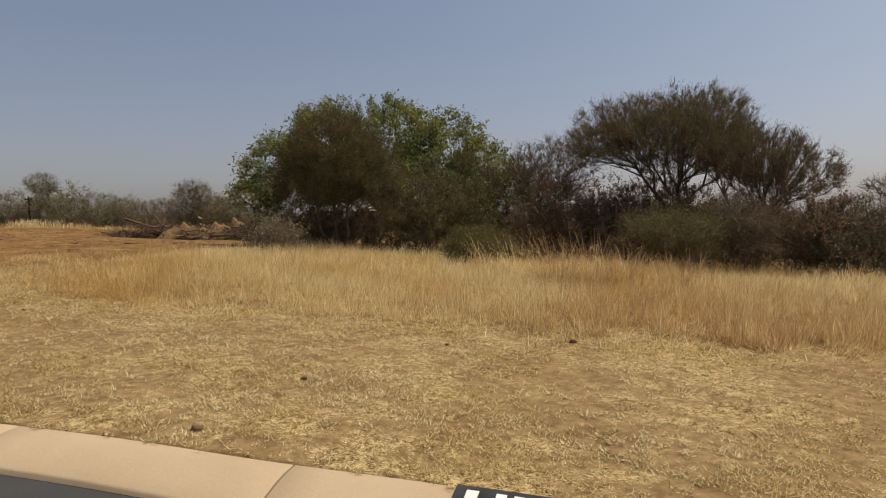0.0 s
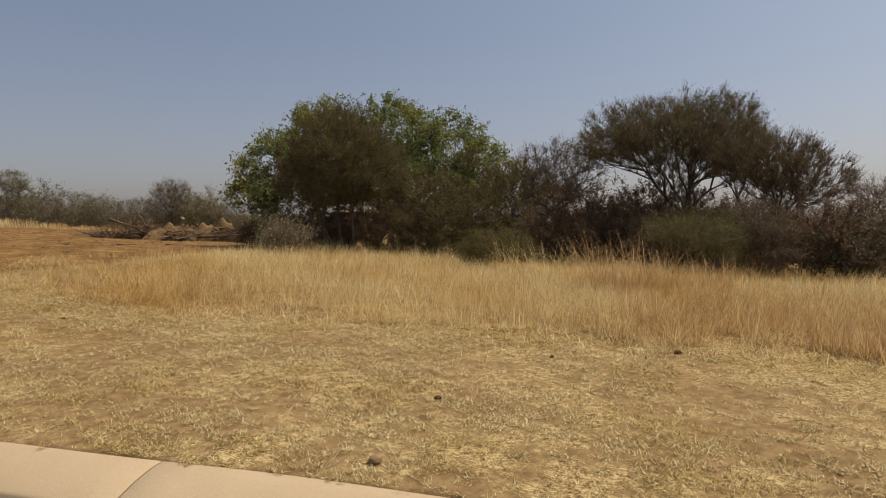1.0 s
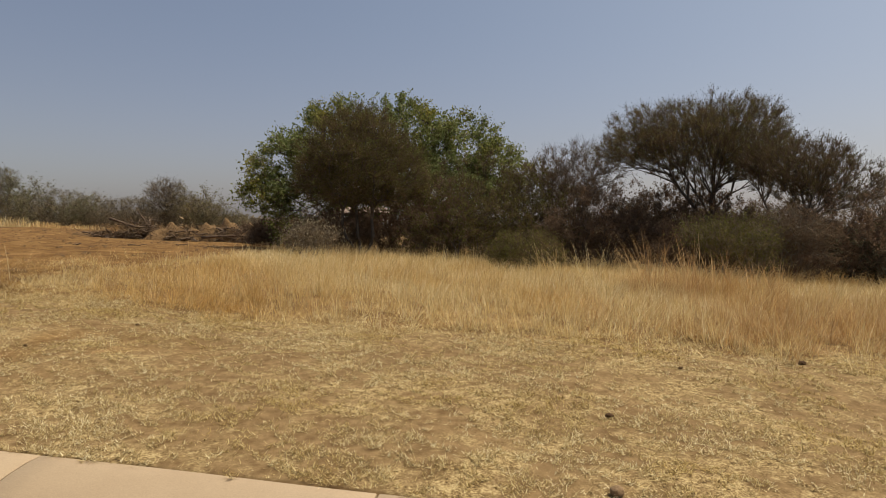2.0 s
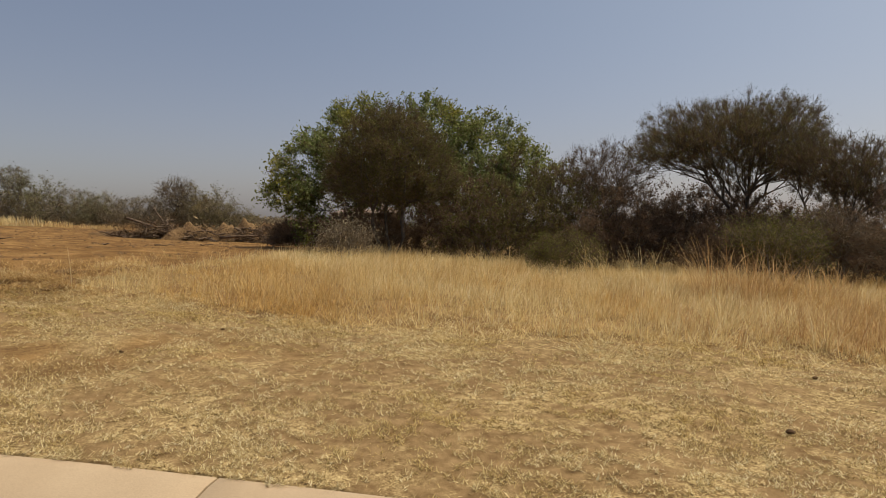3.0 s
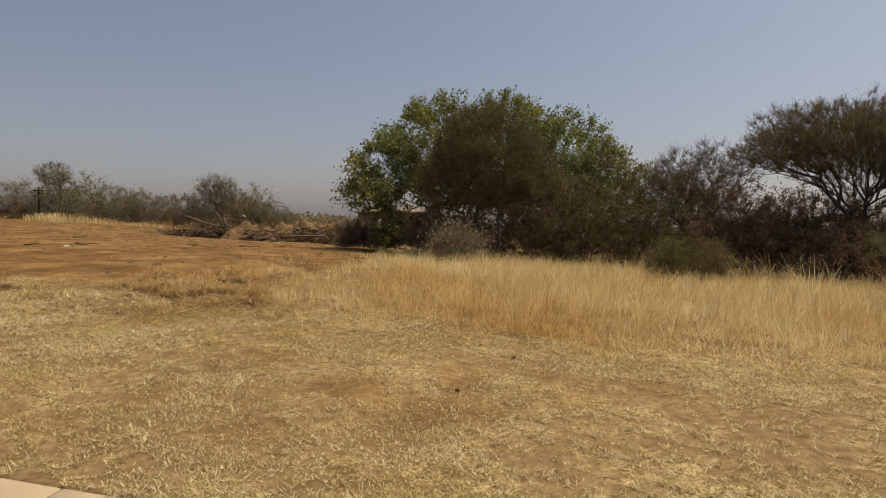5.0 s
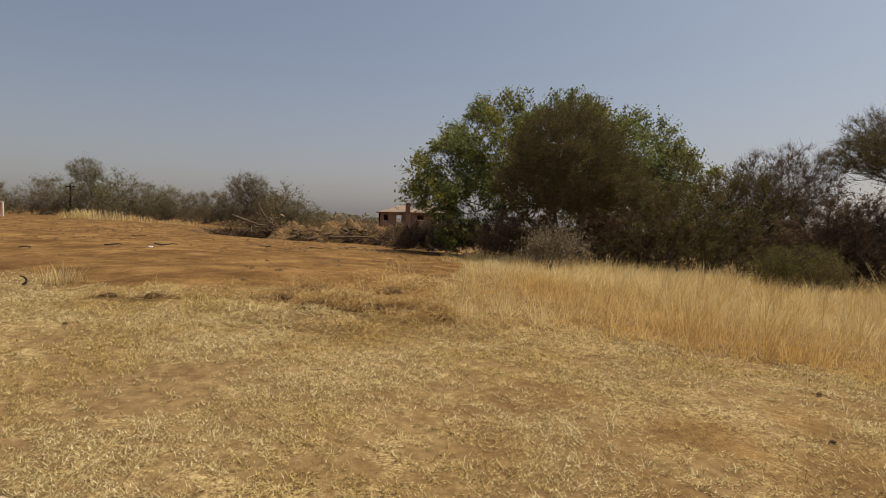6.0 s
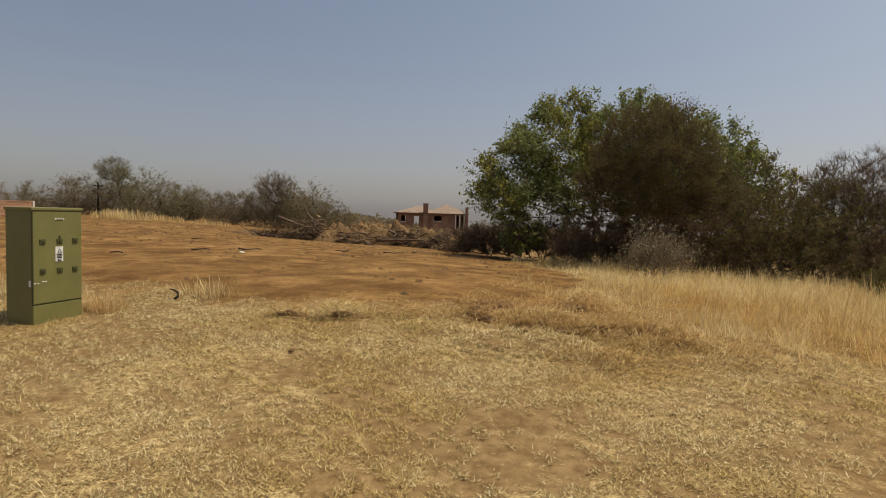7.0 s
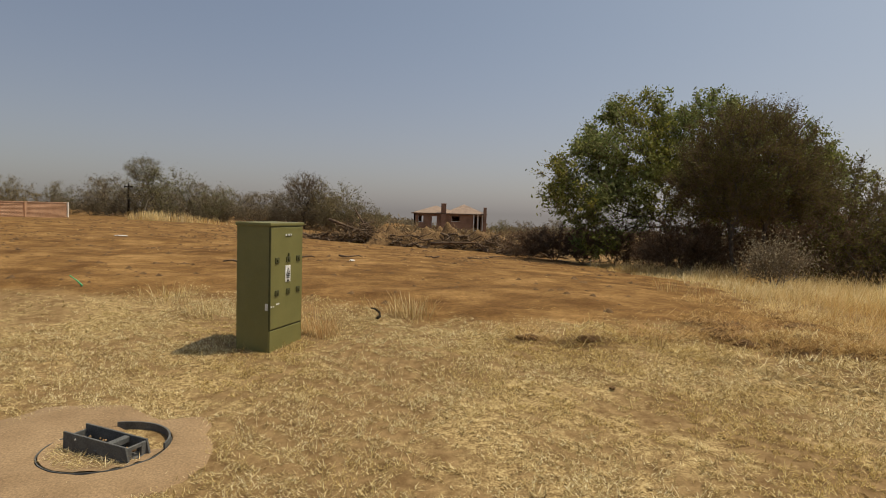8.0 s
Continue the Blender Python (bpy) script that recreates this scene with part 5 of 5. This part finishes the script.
# ---- loose things on the verge and the plot ----
def build_loose():
    x, y, z = on_land(-0.08, 3.69)
    lump("stone", (x, y, z + 0.02), (0.045, 0.035, 0.035), 3, "stone", "small brown stone on the mown verge", "stone")
    for x, y, s, seed in ((3.22, 7.08, .05, 5), (-4.97, 8.44, .03, 6), (-5.65, 7.24, .025, 7), (0.32, 5.07, .035, 8), (1.63, 6.71, .03, 9), (-12.93, 9.82, .03, 10)):
        px, py, pz = on_land(x, y)
        lump("soil_clod", (px, py, pz + 0.015), (s, s * .8, s * .6), seed, "clod", "dark brown soil clod on dry grass", "clod")
    for x, y, s, seed in ((-12.7, 11.53, .16, 21), (-13.43, 11.64, .13, 22), (-10.74, 12.73, .18, 23), (-9.94, 11.8, .2, 24), (-9.42, 12.72, .24, 25), (-9.01, 14.06, .2, 26), (-9.24, 11.03, .18, 27)):
        px, py, pz = on_land(x, y)
        lump("soil_mound", (px, py, pz), (s * 1.0, s * .7, s * .42), seed, "mound", "low brown mound of loose soil under cut grass", "soil mound")
    z = on_land(-15.4, 12.68)[2]
    stick("bent_stick", [(-15.36, 12.63, z + 0.01), (-15.31, 12.65, z + 0.05), (-15.32, 12.67, z + 0.10), (-15.38, 12.69, z + 0.14), (-15.44, 12.69, z + 0.15)], 0.024, "charred", "blackened bent stick standing from the soil")
    z = on_land(-20.74, 14.81)[2]
    stick("green_stick", [(-20.61, 14.7, z), (-20.72, 14.74, z + 0.08), (-20.87, 14.78, z + 0.16)], 0.018, "green_stick", "short bright green plastic stick in soil")
    for x, y, seed in ((-26.65, 27.26, 3), (-16.75, 19.9, 5)):
        px, py, pz = on_land(x, y)
        ob = lump("white_litter", (px, py, pz + 0.03), (0.28 if seed == 3 else 0.07, 0.07, 0.03), seed, "litter", "scrap of white litter on bare soil", "litter")
    for x, y, a, ln, seed in ((-16.98, 21.49, .3, .7, 1), (-14.75, 24.17, 2.7, .5, 2), (-13.04, 25.77, .2, .8, 3), (-18.06, 20.39, .1, .45, 4), (-19.52, 18.72, 2.9, .4, 5), (-12.25, 28.3, .5, .6, 6), (-21.34, 28.55, .2, .6, 7)):
        r = random.Random(seed)
        pts = [(x + ln * (k / 4 - .5) * math.cos(a) + r.uniform(-.05, .05), y + ln * (k / 4 - .5) * math.sin(a), on_land(x, y)[2] + .03 + r.uniform(0, .06)) for k in range(5)]
        stick("dead_branch", pts, 0.03, "dead_wood", "short dead branch lying on graded soil", "branch")


def brush_pile(place, seed, n, wide, high, label):
    r = np.random.default_rng(seed)
    nodes, par = [], []
    for _ in range(n):
        d = math.sqrt(r.uniform())
        a = r.uniform(0, 6.283)
        c = np.array([wide * d * math.cos(a), wide * 0.55 * d * math.sin(a), high * (1 - d * d) * r.uniform(0.1, 1) + 0.05])
        h, tilt, ln = r.uniform(0, 6.283), r.normal(0.12, 0.25), r.uniform(0.5, 1.8)
        w = np.array([math.cos(h) * math.cos(tilt), math.sin(h) * math.cos(tilt), math.sin(tilt)])
        for k in range(4):
            nodes.append(c + w * ln * (k / 3 - 0.5) + r.normal(size=3) * 0.05)
            par.append(len(nodes) - 2 if k else -1)
    nodes, par = np.array(nodes), np.array(par)
    gz = ground_z(nodes[:, 0] + place[0], nodes[:, 1] + place[1]) - place[2]
    nodes[:, 2] = np.maximum(nodes[:, 2] + gz, gz + 0.02)
    thick = np.repeat(np.exp(r.normal(-3.25, 0.5, n)), 4) * np.tile([1, .9, .75, .5], n)
    top = tagged(empty("brush_pile", Matrix.Translation(place)), label, "brush pile", "cleared brush piles")
    ob = put("branchwork", limb_mesh("branchwork", nodes, par, thick, 0, 5), MAT["dead_wood"], top)
    ob["kind"] = "stuff"
    m = n * 11
    pick = nodes[r.integers(0, len(nodes), m)]
    tv, tq, tt, mid, end = sprays(r, pick, np.array([0, 0, -1.0]), 0.5, 0.016, 0.0, 1.0)
    put("twig_work", mesh_from("twig_work", tv, tq, tt), MAT["brush_twig"], top)["kind"] = "stuff"
    lv, lq = leaves(end + r.normal(size=(m, 3)) * 0.12, np.full(m, 0.045), r)
    put("dead_leaves", mesh_from("dead_leaves", lv, lq), MAT["leaf_dead"], top)


def spoil_mound(place, seed, rx, ry, high):
    """A low heap of dug soil."""
    bm = bmesh.new()
    n, k = 30, 12
    rows = []
    for j in range(k + 1):
        f = j / k
        row = []
        for i in range(n):
            a = 6.2832 * i / n
            px, py = math.cos(a), math.sin(a)
            rr = f * (1 + 0.22 * float(wave(px * 1.2 + seed, py * 1.2, 1.5, 61)))
            wx, wy = rr * rx * px, rr * ry * py
            z = float(ground_z(place[0] + wx, place[1] + wy)) - place[2] + high * max(0.0, math.cos(min(1, f) * 1.5708)) ** 0.75 * (1 + 0.35 * float(wave(wx + seed, wy, 1.1, 62))) - 0.08 * f
            row.append(bm.verts.new((wx, wy, z)))
        rows.append(row)
    for a, b in zip(rows, rows[1:]):
        for i in range(n):
            bm.faces.new([a[i], b[i], b[(i + 1) % n], a[(i + 1) % n]])
    bmesh.ops.remove_doubles(bm, verts=bm.verts, dist=0.001)
    ob = part("spoil_mound", bm, MAT["mound"], None, smooth=True)
    ob.location = place
    tagged(ob, "low mound of dug brown soil on the plot", "soil mound", "soil mounds")


def build_piles():
    MAT["brush_twig"] = leafy("brush_twigs", [(0.0, (0.09, 0.062, 0.04)), (1.0, (0.26, 0.19, 0.125))], 0.15)
    MAT["leaf_dead"] = leafy("dead_rusty_leaves", [(0.0, (0.13, 0.078, 0.042)), (0.6, (0.22, 0.14, 0.074)), (1.0, (0.33, 0.23, 0.13))], 0.3)
    for x, y, rx, ry, high, seed in ((-17.3, 39.9, 2.6, 1.6, .85, 1), (-14.3, 40.2, 2.6, 1.6, 1.05, 2), (-11.6, 39.6, 2.2, 1.5, .9, 3), (-20.26, 39.61, 1.8, 1.2, .5, 4), (-22.59, 40.15, 1.6, 1.0, .35, 5)):
        spoil_mound(on_land(x, y), seed, rx, ry, high)
    for x, y, n, wide, high, seed in ((-18.9, 39.15, 130, 1.6, 1.25, 1), (-16.23, 39.08, 60, 1.6, .7, 2), (-13.33, 39.19, 90, 1.5, .9, 3), (-11.15, 38.55, 80, 1.6, .8, 4),
                                      (-21.17, 38.75, 30, 1.2, .35, 5), (-9.65, 36.5, 70, 1.6, .9, 6)):
        brush_pile(on_land(x, y), seed, n, wide, high, "tangled pile of cleared branches on graded soil")
    z = on_land(-18.99, 39.34)[2]
    stick("log", [(-20.82, 38.59, z + 1.35), (-20.09, 38.66, z + 1.1), (-19.27, 38.83, z + .8), (-18.45, 39, z + .55)], 0.10, "dead_wood", "dead log leaning on a brush pile", "log")
    stick("log", [(-18.63, 39.18, z + .6), (-18.99, 39.24, z + 1.3), (-19.27, 39.22, z + 1.7), (-19.45, 39.2, z + 2.1)], 0.07, "dead_wood", "dead branch standing up from a brush pile", "log")
    stick("log", [(-14.94, 38.11, z + .15), (-13.81, 38.09, z + .22), (-12.68, 38.17, z + .25), (-11.54, 38.14, z + .2)], 0.10, "dead_wood", "long dead log on bare soil", "log")


# ---- unfinished house, far off ----
def wall_run(bm, a, b, z0, z1, thick, holes):
    """A wall from a to b (x, y) in one closed skin, with openings (s0, s1, bottom, top) cut right through."""
    a, b = Vector((*a, 0)), Vector((*b, 0))
    ln = (b - a).length
    w = (b - a).normalized()
    m = Matrix(((w.x, -w.y, 0, a.x), (w.y, w.x, 0, a.y), (0, 0, 1, 0), (0, 0, 0, 1)))
    ss = sorted({0.0, ln, *(h[0] for h in holes), *(h[1] for h in holes)})
    zs = sorted({z0, z1, *(h[2] for h in holes), *(h[3] for h in holes)})
    verts, faces = {}, {}

    def vert(key):
        if key not in verts:
            verts[key] = bm.verts.new(m @ Vector((ss[key[0]], thick * key[1], zs[key[2]])))
        return verts[key]
    for i in range(len(ss) - 1):
        for k in range(len(zs) - 1):
            cs, cz = (ss[i] + ss[i + 1]) / 2, (zs[k] + zs[k + 1]) / 2
            if any(h[0] < cs < h[1] and h[2] < cz < h[3] for h in holes):
                continue
            c = [(i + di, dj, k + dk) for dk in (0, 1) for dj in (0, 1) for di in (0, 1)]
            for f in ((0, 2, 3, 1), (4, 5, 7, 6), (0, 1, 5, 4), (2, 6, 7, 3), (0, 4, 6, 2), (1, 3, 7, 5)):
                keys = tuple(c[n] for n in f)
                same = tuple(sorted(keys))
                if same in faces:
                    del faces[same]          # two solid cells meet here
                else:
                    faces[same] = keys
    for keys in faces.values():
        bm.faces.new([vert(k) for k in keys])
    bmesh.ops.recalc_face_normals(bm, faces=bm.faces)
    return bm


def hip_roof(x0, x1, y0, y1, z, rise, over=0.5):
    x0, x1, y0, y1 = x0 - over, x1 + over, y0 - over, y1 + over
    run = min(x1 - x0, y1 - y0) / 2
    bm = bmesh.new()
    if x1 - x0 >= y1 - y0:
        ridge = ((x0 + run, (y0 + y1) / 2), (x1 - run, (y0 + y1) / 2))
    else:
        ridge = (((x0 + x1) / 2, y0 + run), ((x0 + x1) / 2, y1 - run))
    lo = [bm.verts.new(p) for p in ((x0, y0, z), (x1, y0, z), (x1, y1, z), (x0, y1, z))]
    hi = [bm.verts.new((*p, z + rise)) for p in ridge]
    if x1 - x0 >= y1 - y0:
        for f in ((lo[0], lo[1], hi[1], hi[0]), (lo[1], lo[2], hi[1]), (lo[2], lo[3], hi[0], hi[1]), (lo[3], lo[0], hi[0])):
            bm.faces.new(f)
    else:
        for f in ((lo[0], lo[1], hi[0]), (lo[1], lo[2], hi[1], hi[0]), (lo[2], lo[3], hi[1]), (lo[3], lo[0], hi[0], hi[1])):
            bm.faces.new(f)
    bmesh.ops.recalc_face_normals(bm, faces=bm.faces)
    bmesh.ops.solidify(bm, geom=bm.faces[:], thickness=0.16)
    return bm


def build_house():
    gx, gy = -12.5, 112.7
    z0 = on_land(gx, gy)[2]
    eave = (1.64 - z0) / 0.893
    top = tagged(empty("house", Matrix.Translation((gx, gy, z0)) @ Matrix.Scale(0.893, 4)), "unfinished single-storey brick house with a terracotta roof", "house")
    x0, x1, y0, y1 = -7.2, 7.0, -2.0, 8.0
    front = [(0.9, 1.9, eave - 1.75, eave - .55), (3.6, 4.6, 0.1, eave - .6), (7.6, 9.2, eave - 1.5, eave - .5), (12.1, 12.7, .9, eave - .5), (13.0, 13.6, .9, eave - .5)]
    part("wall", wall_run(bmesh.new(), (x0, y0), (x1, y0), -.3, eave, .3, front), MAT["brick"], top)
    part("wall", wall_run(bmesh.new(), (x1, y0), (x1, y1), -.3, eave, .3, [(1.0, 3.0, .9, eave - .5), (5, 6.5, 1.2, eave - .5)]), MAT["brick"], top)
    part("wall", wall_run(bmesh.new(), (x1, y1), (x0, y1), -.3, eave, .3, [(9.2, 12.9, 1.0, eave - .5)]), MAT["brick"], top)
    part("wall", wall_run(bmesh.new(), (x0, y1), (x0, y0), -.3, eave, .3, [(4, 6, 1.2, eave - .5)]), MAT["brick"], top)
    for s0, s1, low, high in front:
        win = part("window", boxed((x0 + s0 - .08, y0 - .04, low - .1), (x0 + s1 + .08, y0 + .12, low - .002), .01), MAT["plaster"], top, "open window hole with a pale sill")
        part("reveal", boxed((x0 + s0 - .004, y0 + .06, low), (x0 + s0 + .05, y0 + .28, high)), MAT["plaster"], win)
    for x in (12.0, 12.85, 13.75):
        part("pillar", boxed((x0 + x - .09, y0 - .42, -.3), (x0 + x + .09, y0 - .2, eave)), MAT["plaster"], top, "pale veranda pillar")
    part("roof", hip_roof(x0, 1.6, y0 + .1, y1 - .1, eave, 1.6), MAT["roof_tile"], top)
    part("roof", hip_roof(-1.0, x1, y0 + .2, y1, eave, 2.0), MAT["roof_tile"], top)
    part("fascia", boxed((x0 - .5, y0 - .56, eave - .12), (x1 + .5, y0 - .5, eave + .06)), MAT["dead_wood"], top)
    ch = part("chimney", boxed((-1.75, y0 - .5, -.3), (-.75, y0 + .3, eave + 2.0), .03), MAT["brick"], top)
    part("cap", boxed((-1.82, y0 - .57, eave + 1.85), (-.68, y0 + .37, eave + 2.0), .02), MAT["brick"], ch)
    part("chimney", boxed((6.75, y0 - .6, -.3), (7.35, y0 + .2, eave + 1.4), .03), MAT["brick"], top)
    part("floor_slab", boxed((x0 - .2, y0 - .8, -.3), (x1 + .2, y1 + .2, .12), .02), MAT["plaster"], top)


def build_plot_wall():
    a, b = Vector((-43.99, 51.52)), Vector((-41.78, 41.8))
    w = (b - a).normalized()
    far = b + w * 9
    ln = (far - a).length
    side = Vector((-w.y, w.x))
    base = min(on_land(*a)[2], on_land(*b)[2], on_land(*far)[2])
    m = Matrix(((w.x, side.x, 0, a.x), (w.y, side.y, 0, a.y), (0, 0, 1, base), (0, 0, 0, 1)))
    top = tagged(empty("boundary_wall", m), "orange brick boundary wall with a pale plastered end", "wall")
    high = 1.65 - base
    bm = bmesh.new()
    box(bm, (.12, .04, -.2), (ln, .19, high - .02))
    part("mortar_core", bm, MAT["brick"], top)
    # courses, each a row of bricks in one joined part
    course = 0.086
    bl = 0.46
    rr = random.Random(3)
    verts, quads = [], []
    k = 0
    z = 0.0
    while z + course < high:
        s = .14 + (bl / 2 if k % 2 else 0)
        while s + bl < ln:
            d = rr.uniform(-.006, .006)
            lo, hi = (s + .008, 0 + d, z + .006), (s + bl - .008, .23 + d, z + course - .008)
            i = len(verts)
            verts += [(lo[0], lo[1], lo[2]), (hi[0], lo[1], lo[2]), (hi[0], hi[1], lo[2]), (lo[0], hi[1], lo[2]), (lo[0], lo[1], hi[2]), (hi[0], lo[1], hi[2]), (hi[0], hi[1], hi[2]), (lo[0], hi[1], hi[2])]
            quads += [(i, i + 3, i + 2, i + 1), (i + 4, i + 5, i + 6, i + 7), (i, i + 1, i + 5, i + 4), (i + 1, i + 2, i + 6, i + 5), (i + 2, i + 3, i + 7, i + 6), (i + 3, i, i + 4, i + 7)]
            s += bl
        z += course
        k += 1
    put("brickwork", mesh_from("brickwork", verts, quads), MAT["wall_brick"], top)["kind"] = "stuff"
    part("end_pier", boxed((-.12, -.06, -.2), (.14, .29, high + .06), .01), MAT["plaster"], top, "pale plastered end pier")
    part("pier", boxed((7.3, -.08, -.2), (7.6, .31, high + .05), .01), MAT["wall_brick"], top)
    part("coping", boxed((.14, -.03, high - .01), (ln, .26, high + .04), .01), MAT["wall_brick"], top)


def build_pole():
    x, y, z = on_land(-43.0, 59.3)
    top = tagged(empty("utility_pole", Matrix.Translation((x, y, z)) @ Matrix.Scale(0.88, 4)), "dark wooden utility pole before far trees", "pole")
    bm = bmesh.new()
    bmesh.ops.create_cone(bm, cap_ends=True, segments=12, radius1=.12, radius2=.09, depth=3.5, matrix=pose(0, 0, 1.65))
    part("pole", bm, MAT["charred"], top, smooth=True)
    part("cross_arm", boxed((-.45, -.06, 3.05), (.45, .06, 3.17), .01), MAT["charred"], top)
    for s in (-.38, 0, .38):
        bm = bmesh.new()
        bmesh.ops.create_cone(bm, cap_ends=True, segments=10, radius1=.05, radius2=.03, depth=.16, matrix=pose(s, 0, 3.25 if s else 3.45))
        part("insulator", bm, MAT["iron"], top)


build_kiosk()
build_manhole()
build_loose()
build_piles()
build_house()
build_plot_wall()
build_pole()
